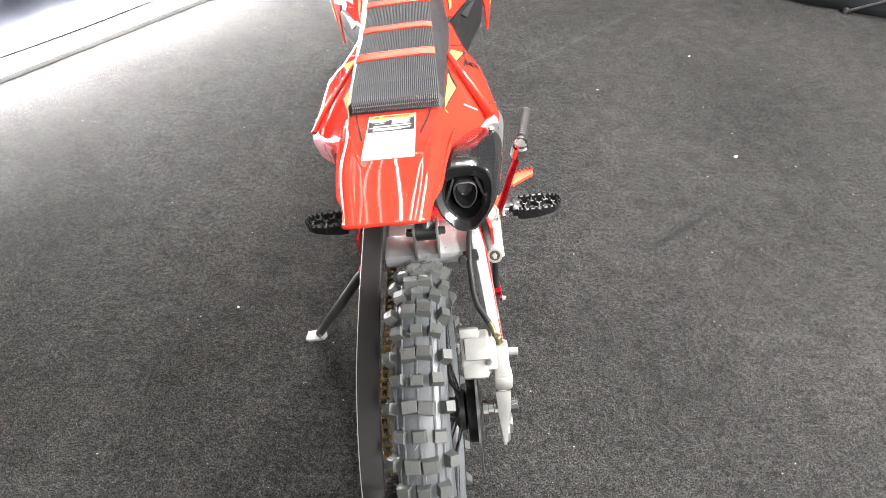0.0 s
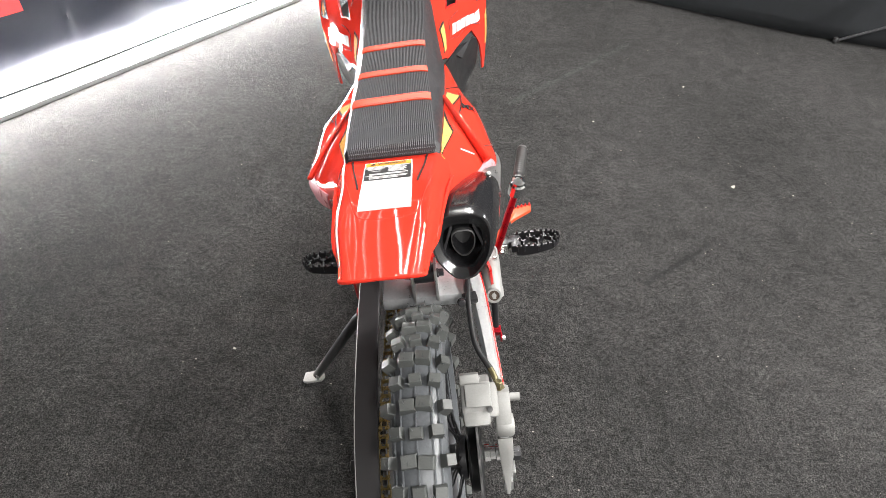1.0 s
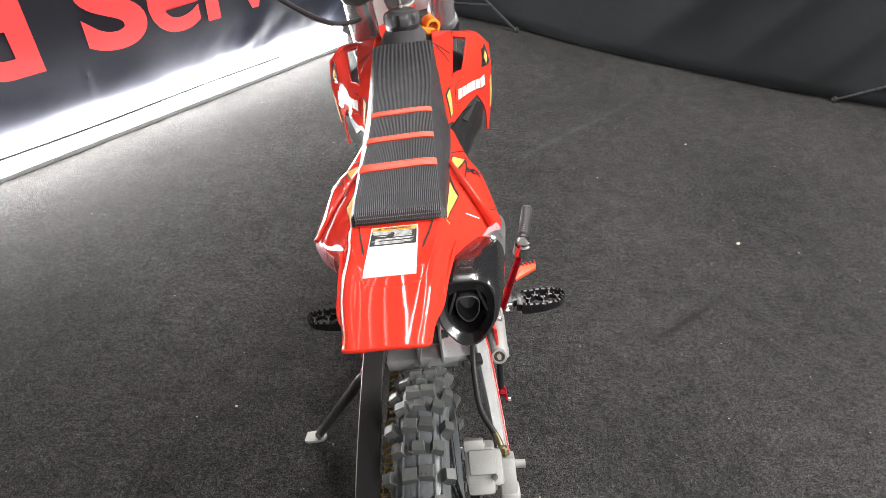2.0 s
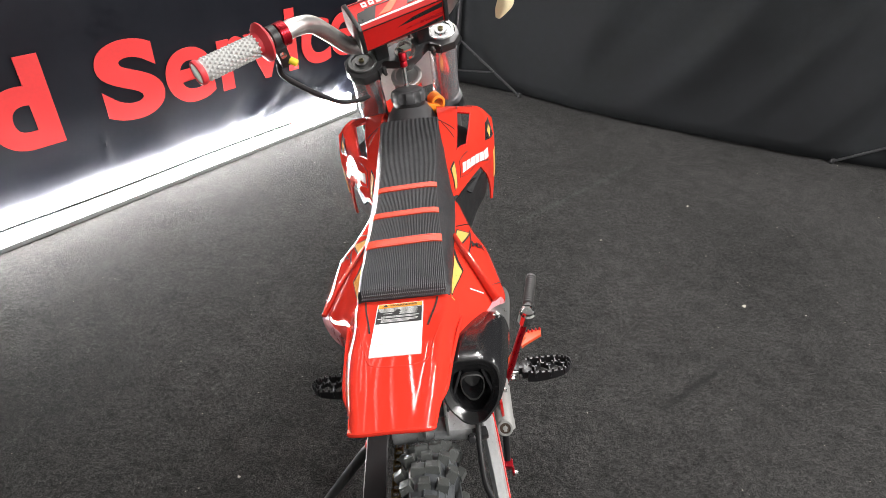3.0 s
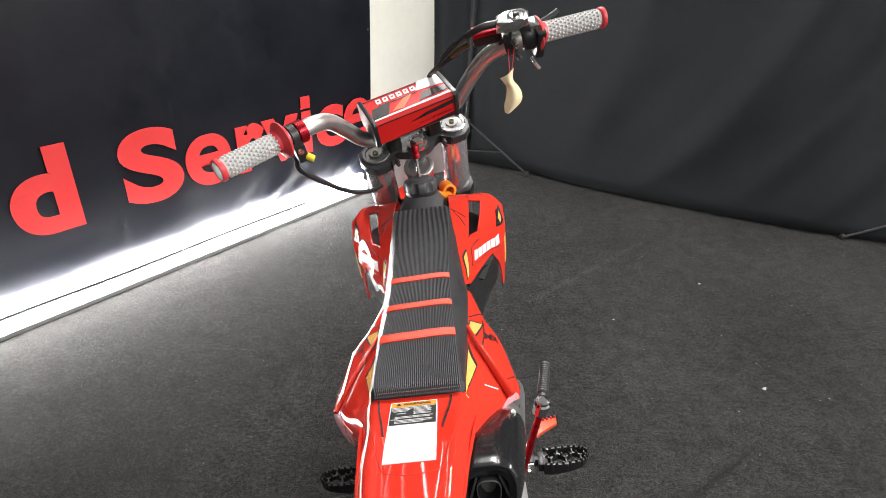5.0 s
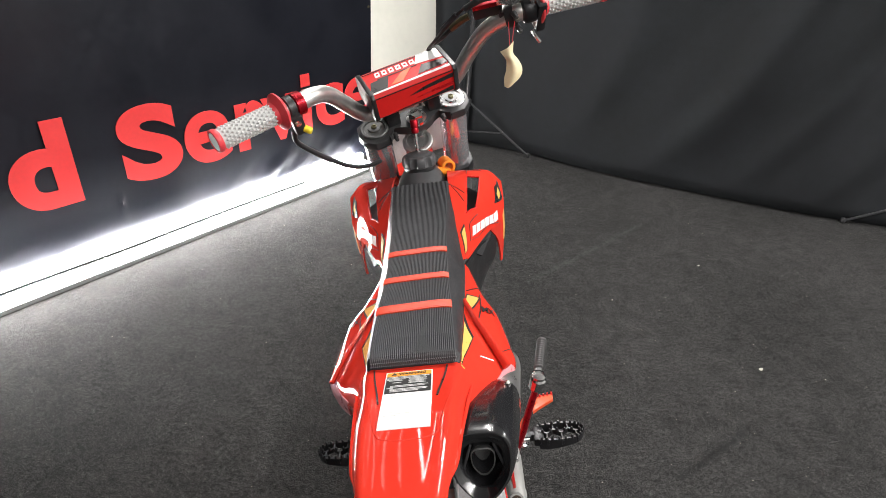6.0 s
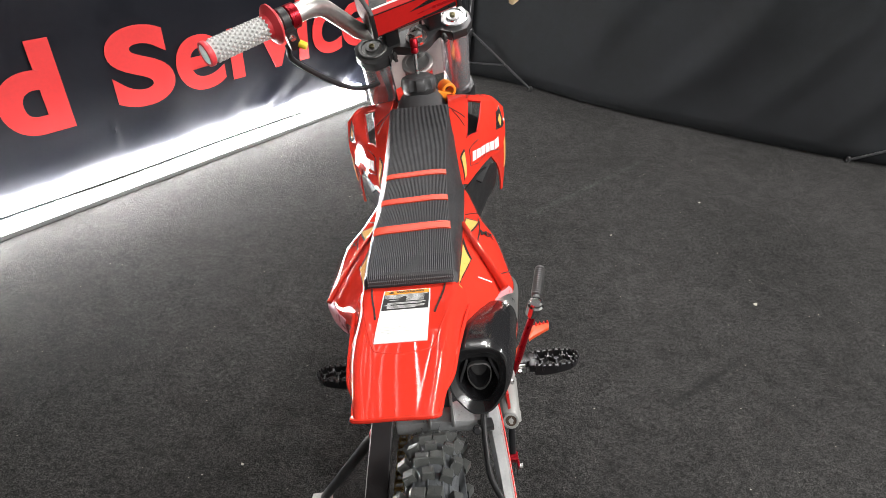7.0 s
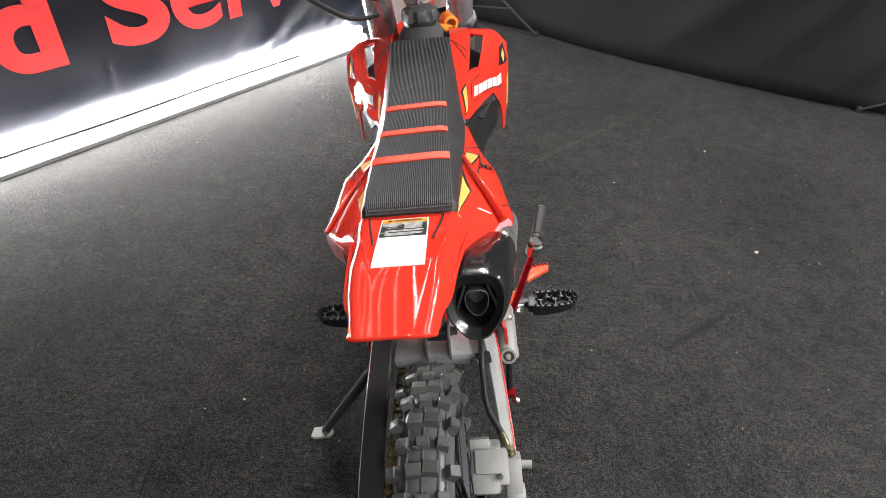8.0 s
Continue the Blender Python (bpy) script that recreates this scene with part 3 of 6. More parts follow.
part("step_ridge", tube([sample(fender_c, u, v) - Vector((0, 0, 0.0009)) for u, v in ((0.80, 0.10), (0.60, 0.2), (0.44, 0.28), (0.34, 0.33), (0.305, 0.38), (0.29, 0.5), (0.305, 0.65), (0.345, 0.71), (0.46, 0.74), (0.62, 0.80))], 0.0013, 8), RED, fender, "low moulded step")
# warning sticker across the fender, just behind the seat
part("sticker_base", decal(fender_c, [(0.365, 0.338), (0.795, 0.350), (0.795, 0.612), (0.365, 0.650)], UP, 14, 8, 0.0008), STICKER_WHITE, fender, "white sticker base")
part("sticker_panel", decal(fender_c, [(0.605, 0.352), (0.757, 0.357), (0.757, 0.608), (0.605, 0.621)], UP, 8, 8, 0.0012), STICKER_BLACK, fender, "black printed warning panel")
part("sticker_header", decal(fender_c, [(0.760, 0.357), (0.790, 0.358), (0.790, 0.606), (0.760, 0.608)], UP, 4, 8, 0.0012), STICKER_ORANGE, fender, "orange warning header")
for row, spans in enumerate([((0.362, 0.575),), ((0.362, 0.555),), ((0.362, 0.455), (0.485, 0.575)), ((0.375, 0.445), (0.49, 0.57)), ((0.485, 0.575),), ((0.395, 0.44), (0.49, 0.565)), ((0.485, 0.575),), (), ((0.385, 0.575),), ((0.385, 0.56),), ((0.362, 0.40),), ((0.385, 0.575),), ((0.385, 0.57),), ((0.385, 0.53),)]):
    u = 0.751 - row * 0.0102
    for a, b in spans:
        part("print_line", decal(fender_c, [(u - 0.0024, a), (u, a), (u, a + (b - a) * 1.12), (u - 0.0024, a + (b - a) * 1.12)], UP, 2, 10, 0.0016), STICKER_WHITE, fender)
for row, (a, b) in enumerate(((0.39, 0.53), (0.36, 0.50), (0.36, 0.52), (0.36, 0.47), (0.36, 0.54), (0.36, 0.49))):
    u = 0.585 if row == 0 else 0.485 - row * 0.011
    part("print_line", decal(fender_c, [(u - 0.0025, a), (u, a), (u, b), (u - 0.0025, b)], UP, 2, 10, 0.0012), PRINT_GREY, fender)
cu = bpy.data.curves.new("warning", "FONT")
cu.body, cu.size, cu.extrude, cu.align_x, cu.offset = "\u25b2 WARNING", 0.0066, 0.0001, "CENTER", 0.00012
tmp = bpy.data.objects.new("warning_tmp", cu)
scene.collection.objects.link(tmp)
me = bpy.data.meshes.new_from_object(tmp.evaluated_get(bpy.context.evaluated_depsgraph_get()))
bpy.data.objects.remove(tmp)
me.materials.append(STICKER_BLACK)
warning = new("warning_lettering", me)
warning.parent = fender
hp, hn = sample(fender_c, 0.766, 0.482), normal_at(fender_c, 0.766, 0.482, UP)
tilt = math.degrees(math.atan2(-hn.y, hn.z))
warning.matrix_basis = Matrix.Translation(hp + hn * 0.0018) @ pose(0, 0, 0, tilt, 0, 0)

# side number panels, with a raised ridge
PANEL = [[(0.052, 0.122, 0.618), (0.056, 0.12, 0.608), (0.059, 0.12, 0.598), (0.060, 0.122, 0.586)],
         [(0.054, 0.165, 0.613), (0.070, 0.165, 0.598), (0.080, 0.168, 0.580), (0.079, 0.17, 0.555)],
         [(0.056, 0.20, 0.608), (0.088, 0.20, 0.582), (0.104, 0.205, 0.560), (0.099, 0.205, 0.532)],
         [(0.058, 0.235, 0.604), (0.104, 0.240, 0.572), (0.124, 0.248, 0.546), (0.116, 0.24, 0.512)],
         [(0.060, 0.27, 0.598), (0.104, 0.275, 0.574), (0.124, 0.280, 0.542), (0.117, 0.275, 0.502)],
         [(0.063, 0.33, 0.588), (0.102, 0.335, 0.574), (0.113, 0.342, 0.538), (0.106, 0.34, 0.470)],
         [(0.067, 0.40, 0.576), (0.089, 0.40, 0.563), (0.095, 0.405, 0.530), (0.090, 0.40, 0.462)],
         [(0.069, 0.48, 0.566), (0.077, 0.48, 0.550), (0.081, 0.48, 0.520), (0.078, 0.48, 0.460)]]
for sx in (-1, 1):
    c = grid_of(PANEL, sx)
    out = Vector((sx, 0, 0.6))
    pan = part("side_panel", patch(c, 42, 18, 0.003, out), RED, bike, "flared red plastic side panel with black graphic lines")
    part("ridge", tube([(0.064 * sx, 0.345, 0.590), (0.076 * sx, 0.30, 0.594), (0.096 * sx, 0.25, 0.586), (0.112 * sx, 0.218, 0.572)], (0.0035, 0.0062), 10, flat=0.55), RED, pan)
    for quad in ([(0.70, 0.07), (0.76, 0.02), (0.80, 0.04), (0.785, 0.20)], [(0.24, 0.012), (0.34, 0.006), (0.62, 0.014), (0.50, 0.085)], [(0.08, 0.05), (0.15, 0.02), (0.235, 0.015), (0.215, 0.065)]):
        part("flash_outline", decal(c, grown(quad, 1.28), out, 8, 3, 0.0006), BLACK_GRAPHIC, pan, "black outline")
        part("yellow_flash", decal(c, quad, out, 8, 3, 0.0011), YELLOW, pan, "yellow graphic flash")
    for a, b in (((0.90, 0.70), (0.75, 0.58)), ((0.75, 0.58), (0.57, 0.61)), ((0.57, 0.61), (0.46, 0.34)), ((0.46, 0.34), (0.62, 0.14)), ((0.62, 0.14), (0.82, 0.24)), ((0.83, 0.02), (0.92, 0.60))):
        part("graphic_line", stripe(c, a, b, 0.0016, out), BLACK_GRAPHIC, pan)
    if sx > 0:
        part("print_line", stripe(c, (0.37, 0.17), (0.375, 0.30), 0.0022, out), WHITE_GRAPHIC, pan, "small white printed line")
    # film that paints the pink glare of the pocket onto the panel
    part("pocket_glare", decal(c, [(0.16, 0.62), (0.395, 0.44), (0.415, 0.90), (0.20, 0.98)], out, 8, 6, 0.0012), POCKET_GLARE, pan, "rear pocket, its pale pink glare painted on")
    cu = bpy.data.curves.new("model_mark", "FONT")
    cu.body, cu.size, cu.extrude, cu.align_x, cu.align_y, cu.offset = "MX", 0.016, 0.0002, "CENTER", "CENTER", 0.0004
    tmp = bpy.data.objects.new("model_mark_tmp", cu)
    scene.collection.objects.link(tmp)
    me = bpy.data.meshes.new_from_object(tmp.evaluated_get(bpy.context.evaluated_depsgraph_get()))
    bpy.data.objects.remove(tmp)
    for v in me.vertices:
        u, w = 0.70 + v.co.y / 0.36 - 0.35 * v.co.x * sx, 0.27 + sx * v.co.x / 0.15
        v.co = sample(c, u, w) + normal_at(c, u, w, out) * (0.0012 + v.co.z)
    me.materials.append(BLACK_GRAPHIC)
    mark = new("printed_mark", me)
    mark.parent = pan
    part("rear_pocket", patch(grid_of([[(0.060, 0.13, 0.596), (0.055, 0.16, 0.57), (0.052, 0.20, 0.55)], [(0.094, 0.206, 0.552), (0.085, 0.21, 0.542), (0.075, 0.22, 0.53)], [(0.108, 0.238, 0.53), (0.10, 0.24, 0.52), (0.09, 0.25, 0.51)]], sx), 10, 8, 0.003, Vector((0, -1, 0))), POCKET_GLARE, pan, "inner face of the panel with its glare painted pale pink")

# seat: vinyl sides, ribbed top, three red bands
SEAT = [(0.189, 0.050, 0.614, 0.054, 0.600), (0.193, 0.0515, 0.625, 0.056, 0.596), (0.22, 0.0510, 0.630, 0.059, 0.588), (0.29, 0.0485, 0.630, 0.064, 0.577), (0.36, 0.0455, 0.627, 0.069, 0.568),
        (0.43, 0.0440, 0.629, 0.070, 0.564), (0.50, 0.0445, 0.635, 0.067, 0.568), (0.56, 0.047, 0.641, 0.064, 0.578), (0.61, 0.0500, 0.646, 0.061, 0.594), (0.638, 0.0520, 0.650, 0.059, 0.612), (0.645, 0.051, 0.645, 0.057, 0.618)]


def seat_at(y):
    for a, b in zip(SEAT, SEAT[1:]):
        if a[0] <= y <= b[0]:
            t = (y - a[0]) / (b[0] - a[0])
            return [p + (q - p) * t for p, q in zip(a, b)]
    return list(SEAT[-1] if y > 0.5 else SEAT[0])


seat = part("seat", rings(bmesh.new(), [[Vector((s * x, y, z)) for s, x, z in
            ((-1, f - 0.012, fz - 0.012), (-1, f, fz), (-1, (w + f) / 2 + 0.003, (zt + fz) / 2 + 0.006), (-1, w + 0.002, zt - 0.004), (-1, w - 0.002, zt - 0.0005), (0, 0, zt + 0.0005),
             (1, w - 0.002, zt - 0.0005), (1, w + 0.002, zt - 0.004), (1, (w + f) / 2 + 0.003, (zt + fz) / 2 + 0.006), (1, f, fz), (1, f - 0.012, fz - 0.012))]
            for y, w, zt, f, fz in [seat_at(0.189 + 0.456 * i / 48) for i in range(49)]]), VINYL, bike, "black vinyl seat with smooth sides")
RIBS = 44
bm = bmesh.new()
cols = []
ys = [0.1895, 0.192, 0.195] + [0.20 + 0.437 * i / 40 for i in range(41)]
for y in ys:
    _, w, zt, f, fz = seat_at(y)
    row = []
    for k in range(RIBS * 2 + 1):
        x = (k / RIBS - 1) * (w + 0.0005)
        row.append(bm.verts.new((x, y, zt + (0.0023 if k % 2 else 0.0012) - 0.002 * (x / w) ** 6)))
    cols.append(row)
for a, b in zip(cols, cols[1:]):
    for k in range(RIBS * 2):
        bm.faces.new((a[k], a[k + 1], b[k + 1], b[k]))
part("ribbed_cover", bm, RIBBED, seat, "finely ribbed black gripper cover", smooth=False)
# a row of coarse pimples along the seat's rear edge
bm = bmesh.new()
for k in range(40):
    x = -0.0505 + 0.101 * k / 39
    for j, (y, z) in enumerate(((0.1892, 0.616), (0.1895, 0.6210))):
        bmesh.ops.create_cube(bm, size=0.0017, matrix=pose(x + 0.0011 * (j % 2), y, z, 45, 0, 45))
part("pimple_edge", bm, RIBBED, seat, smooth=False)
for y0, dy in ((0.274, 0.016), (0.349, 0.0135), (0.420, 0.0125)):
    bm = bmesh.new()
    loops = []
    for k in range(25):
        s = k / 24 * 2 - 1
        lean = 0.001 * s + 0.0008 * math.sin(2.5 * s)
        pts = []
        for q, h in ((0, 0.001), (0, 0.0036), (1, 0.0036), (1, 0.001)):
            y = y0 - lean * -1 + q * dy
            _, w, zt, f, fz = seat_at(y)
            pts.append(Vector((s * (w + 0.001), y, zt + h - 0.0025 * abs(s) ** 7)))
        loops.append(pts)
    band = part("band", rings(bm, loops), BAND, seat, "raised red vinyl band")
    bm = bmesh.new()
    for k in range(34):
        s = (k + 0.5) / 34 * 2 - 1
        for q in (0.0022, dy - 0.0022):
            y = y0 + 0.001 * s + 0.0008 * math.sin(2.5 * s) + q
            _, w, zt, f, fz = seat_at(y)
            box(bm, (0.0016, 0.0005, 0.0005), pose(s * w * 0.97, y, zt + 0.0037 - 0.0025 * abs(s) ** 7))
    part("stitching", bm, RED_DARK, band, "dark red stitching", smooth=False)

# tank and radiator shrouds
TANK = [(0.60, 0.048, 0.632, 0.56), (0.635, 0.050, 0.647, 0.56), (0.66, 0.051, 0.664, 0.56), (0.70, 0.049, 0.667, 0.56), (0.73, 0.044, 0.660, 0.57), (0.755, 0.034, 0.645, 0.58), (0.765, 0.026, 0.63, 0.59)]
bm = rings(bmesh.new(), [[Vector((w * 1.25 * math.cos(a) * (1.0 if math.sin(a) < 0.3 else 0.9), y, lo + (zt - lo) * max(-0.2, math.sin(a)) ** (0.7 if math.sin(a) > 0 else 1))) if math.sin(a) > 0 else Vector((w * 1.25 * math.cos(a), y, lo - 0.05 * -math.sin(a)))
                          for a in [2 * math.pi * k / 28 for k in range(28)]] for y, w, zt, lo in TANK])
tank = part("fuel_tank", bm, TANK_BLACK, bike, "matt black plastic fuel tank")
CAP = pose(0.001, 0.690, 0.666, -6, 0, 0) @ Matrix.Diagonal((1.12, 1.12, 1.2, 1))
bm = bmesh.new()
loops = []
for r, z, bite in ((0.0255, -0.001, 0), (0.0285, 0.001, 0.10), (0.0290, 0.003, 0.16), (0.0290, 0.0095, 0.17), (0.0283, 0.0135, 0.13), (0.0262, 0.0165, 0.06), (0.0232, 0.0178, 0.02), (0.0215, 0.0180, 0), (0.0205, 0.0192, 0), (0.0150, 0.0206, 0), (0.0080, 0.0213, 0), (0.003, 0.0215, 0)):
    loops.append([CAP @ Vector((r * (1 - bite * max(0.0, math.cos(7 * a + 0.4)) ** 0.8) * math.cos(a), r * (1 - bite * max(0.0, math.cos(7 * a + 0.4)) ** 0.8) * math.sin(a), z)) for a in [2 * math.pi * k / 112 for k in range(112)]])
cap = part("fuel_cap", rings(bm, loops), TANK_BLACK, bike, "black scalloped fuel cap")
part("cap_flange", lathe([(0.026, -0.006), (0.0272, -0.003), (0.0268, 0.001), (0.024, 0.002)], 36, CAP), BLACK_PLASTIC, cap)
part("vent_stem", lathe([(0.0045, 0.022), (0.0045, 0.026), (0.0034, 0.027), (0.0034, 0.052)], 16, CAP), CHROME, cap, "polished vent stem")
part("vent_valve", lathe([(0.0045, 0.051), (0.0062, 0.0525), (0.0062, 0.058), (0.0052, 0.0595), (0.0066, 0.061), (0.0066, 0.0705), (0.0055, 0.072), (0.002, 0.0725)], 14, CAP), RED_METAL, cap, "red anodised vent valve")

SHROUD = [[(0.066, 0.485, 0.572), (0.069, 0.492, 0.569), (0.073, 0.498, 0.566), (0.075, 0.502, 0.562)],
          [(0.060, 0.55, 0.606), (0.076, 0.558, 0.587), (0.090, 0.565, 0.572), (0.102, 0.572, 0.556)],
          [(0.0535, 0.61, 0.640), (0.083, 0.618, 0.616), (0.108, 0.625, 0.583), (0.121, 0.63, 0.543)],
          [(0.0515, 0.66, 0.648), (0.087, 0.675, 0.630), (0.122, 0.68, 0.593), (0.140, 0.672, 0.533)],
          [(0.049, 0.71, 0.641), (0.088, 0.724, 0.630), (0.130, 0.726, 0.608), (0.155, 0.71, 0.548)],
          [(0.045, 0.735, 0.612), (0.086, 0.757, 0.616), (0.130, 0.762, 0.610), (0.156, 0.746, 0.590)]]


def vent_hole(u, v):
    return 0.35 < u < 0.70 and 0.325 < v < 0.525


def vent_warp(u, v):
    t = min(1.0, max(0.0, (v - 0.30) / 0.25))
    lo, hi = 0.30 + 0.11 * t, 0.66 + 0.08 * t
    if u < 0.35:
        return u / 0.35 * lo, v
    if u > 0.70:
        return hi + (u - 0.70) / 0.30 * (1 - hi), v
    return lo + (u - 0.35) / 0.35 * (hi - lo), v


for sx in (-1, 1):
    c = grid_of(SHROUD, sx)
    out = Vector((sx * 0.5, -0.3, 1))
    shroud = part("radiator_shroud", patch(c, 40, 40, 0.003, out, vent_hole, vent_warp), RED, bike, "winged red plastic shroud with an air vent and printed graphics")
    FIN = [[(0.121, 0.632, 0.545), (0.140, 0.673, 0.534), (0.155, 0.711, 0.549)], [(0.136, 0.664, 0.502), (0.144, 0.685, 0.502), (0.153, 0.705, 0.506)], [(0.140, 0.676, 0.465), (0.144, 0.686, 0.465), (0.148, 0.696, 0.467)], [(0.140, 0.680, 0.442), (0.141, 0.682, 0.441), (0.143, 0.684, 0.442)]]
    part("fin", patch(grid_of(FIN, sx), 20, 8, 0.003, Vector((sx * 0.8, -0.6, 0))), RED, shroud, "pointed red fin")
    # added black sheet that stands in for the shade inside the vent
    part("vent_backing", patch(grid_of([[(0.058, 0.54, 0.555), (0.08, 0.555, 0.545), (0.10, 0.57, 0.525)], [(0.055, 0.64, 0.585), (0.09, 0.65, 0.575), (0.125, 0.65, 0.535)], [(0.052, 0.74, 0.590), (0.085, 0.745, 0.585), (0.13, 0.735, 0.56)]], sx), 10, 10, 0.003, out), BLACK_PLASTIC, shroud, "black sheet added behind the vent to darken it")
    part("side_liner", patch(grid_of([[(0.070, 0.50, 0.552), (0.07, 0.52, 0.50), (0.07, 0.54, 0.44)], [(0.095, 0.57, 0.545), (0.095, 0.60, 0.48), (0.09, 0.61, 0.42)], [(0.135, 0.665, 0.515), (0.128, 0.67, 0.46), (0.11, 0.68, 0.42)]], sx), 10, 10, 0.003, Vector((sx, -0.4, 0))), BLACK_PLASTIC, shroud, "black inner side panel")
    corners = [(0.35, 0.325), (0.525, 0.325), (0.70, 0.325), (0.70, 0.425), (0.70, 0.525), (0.525, 0.525), (0.35, 0.525), (0.35, 0.425), (0.35, 0.325)]
    part("vent_rim", tube([sample(c, *vent_warp(*q)) for q in corners], 0.0013, 8, 1), PAD_RED, shroud, "raised vent rim")
    # blocks in place of the maker's lettering
    for i in range(6):
        t0, t1 = i / 6 + 0.012, (i + 0.8) / 6 + 0.012
        bend = lambda t, a, m, b: a * (1 - t) * (1 - 2 * t) + 4 * m * t * (1 - t) + b * t * (2 * t - 1)
        lo = [(bend(t, 0.18, 0.34, 0.63), bend(t, 0.60, 0.86, 0.96)) for t in (t0, t1)]
        hi = [(bend(t, 0.25, 0.39, 0.67), bend(t, 0.51, 0.76, 0.90)) for t in (t0, t1)]
        part("graphic_block", decal(c, [lo[0], lo[1], hi[1], hi[0]], out, 3, 3, 0.0011), WHITE_GRAPHIC, shroud, "white printed block")
    part("graphic_diamond", decal(c, [(0.66, 0.83), (0.80, 0.775), (0.96, 0.87), (0.86, 0.965)], out, 5, 5, 0.0011), BLACK_GRAPHIC, shroud, "black printed diamond")
    part("graphic_mark", decal(c, [(0.765, 0.825), (0.86, 0.845), (0.85, 0.895), (0.765, 0.885)], out, 3, 3, 0.0014), YELLOW, shroud, "yellow printed mark")
    part("flash_outline", decal(c, [(0.025, 0.33), (0.16, 0.10), (0.235, 0.26), (0.06, 0.50)], out, 6, 4, 0.0006), BLACK_GRAPHIC, shroud, "black outline")
    part("yellow_flash", decal(c, [(0.04, 0.36), (0.16, 0.15), (0.215, 0.26), (0.06, 0.45)], out, 6, 4, 0.0011), YELLOW, shroud, "yellow printed flash")
    part("yellow_flash", decal(grid_of(FIN, sx), [(0.02, 0.86), (0.5, 0.8), (0.5, 0.98), (0.02, 0.98)], Vector((sx * 0.8, -0.6, 0)), 6, 3), YELLOW, shroud, "yellow printed flash")
    for a, b in (((0.49, 0.01), (0.45, 0.28)), ((0.47, 0.05), (0.38, 0.27)), ((0.25, 0.42), (0.36, 0.58)), ((0.25, 0.42), (0.14, 0.56)), ((0.14, 0.56), (0.20, 0.82)), ((0.20, 0.82), (0.60, 0.985)), ((0.71, 0.32), (0.97, 0.36))):
        part("graphic_line", stripe(c, a, b, 0.0015, out), BLACK_GRAPHIC, shroud)

# frame, engine and the parts between the wheels
frame_tubes = [("backbone", [(0, 0.74, 0.66), (0, 0.66, 0.57), (0, 0.50, 0.52), (0, 0.36, 0.50)], 0.019), ("down_tube", [(0, 0.755, 0.60), (0, 0.80, 0.45), (0, 0.76, 0.24), (0, 0.66, 0.16)], 0.016)]
for sx in (-1, 1):
    frame_tubes += [("seat_rail", [(0.03 * sx, 0.42, 0.52), (0.045 * sx, 0.25, 0.57), (0.04 * sx, 0.10, 0.60)], 0.009), ("side_tube", [(0.03 * sx, 0.40, 0.52), (0.075 * sx, 0.36, 0.40), (0.085 * sx, 0.35, 0.30), (0.07 * sx, 0.40, 0.17)], 0.013),
                    ("cradle_tube", [(0.07 * sx, 0.40, 0.17), (0.07 * sx, 0.55, 0.13), (0.02 * sx, 0.67, 0.16)], 0.010)]
main_frame = part("main_frame", rod((0, 0.775, 0.60), (0, 0.7412, 0.6845), 0.026, 20), RED_PAINT, bike, "red painted steel frame")
for name, pts, r in frame_tubes:
    part(name, tube(pts, r, 12), RED_PAINT, main_frame)
part("cross_tube", rod((-0.062, 0.262, 0.366), (0.062, 0.262, 0.366), 0.013, 14), RED_PAINT, main_frame)
part("head_ring", lathe([(0.0275, 0), (0.0295, 0.002), (0.0295, 0.010), (0.027, 0.012), (0.022, 0.0125), (0.021, 0.0112), (0.012, 0.0112)], 32, disc_to((0, 0.7390, 0.690), (0, 0.7315, 0.705), 0)), ALLOY, main_frame, "polished head bearing ring")
for sx in (-1, 1):
    part("frame_guard", patch(grid_of([[(0.110, 0.245, 0.34), (0.112, 0.25, 0.29), (0.108, 0.26, 0.24)], [(0.088, 0.32, 0.37), (0.095, 0.33, 0.30), (0.09, 0.34, 0.22)], [(0.08, 0.40, 0.38), (0.088, 0.41, 0.30), (0.082, 0.42, 0.2)]], sx), 10, 10, 0.004, Vector((sx, 0, 0))), RED_PAINT, main_frame, "red frame guard")
engine = part("engine", bars([((0, 0.50, 0.22), (0.13, 0.20, 0.13), (0, 0, 0)), ((0, 0.66, 0.24), (0.085, 0.13, 0.085), (0, 0, 0)), ((0.06, 0.48, 0.22), (0.05, 0.15, 0.12), (0, 0, 0)), ((-0.06, 0.46, 0.22), (0.05, 0.17, 0.11), (0, 0, 0))], 0.014), CAST, bike, "grey cast engine cases")
bm = bmesh.new()
for i in range(8):
    box(bm, (0.105, 0.005, 0.105), pose(0, 0.605 + i * 0.014, 0.24), 0.0015)
part("cooling_fins", bm, CAST, engine)
part("airbox", bars([((0, 0.30, 0.46), (0.10, 0.13, 0.12), (-6, 0, 0)), ((0, 0.42, 0.42), (0.08, 0.10, 0.12), (0, 0, 0))], 0.014), BLACK_PLASTIC, bike, "black plastic airbox under the seat")

# shock absorber between lugs on the swingarm
lug = part("shock_mount", bars([((-0.008, 0.20, 0.378), (0.004, 0.036, 0.055), (-12, 0, 0)), ((0.026, 0.20, 0.378), (0.004, 0.036, 0.055), (-12, 0, 0))], 0.0012), ALLOY, bike, "bright steel shock lugs")
bolt((-0.010, 0.20, 0.392), (-0.020, 0.20, 0.392), 0.006, BLACK_METAL, lug)
bolt((0.028, 0.20, 0.392), (0.038, 0.20, 0.392), 0.006, BLACK_METAL, lug)
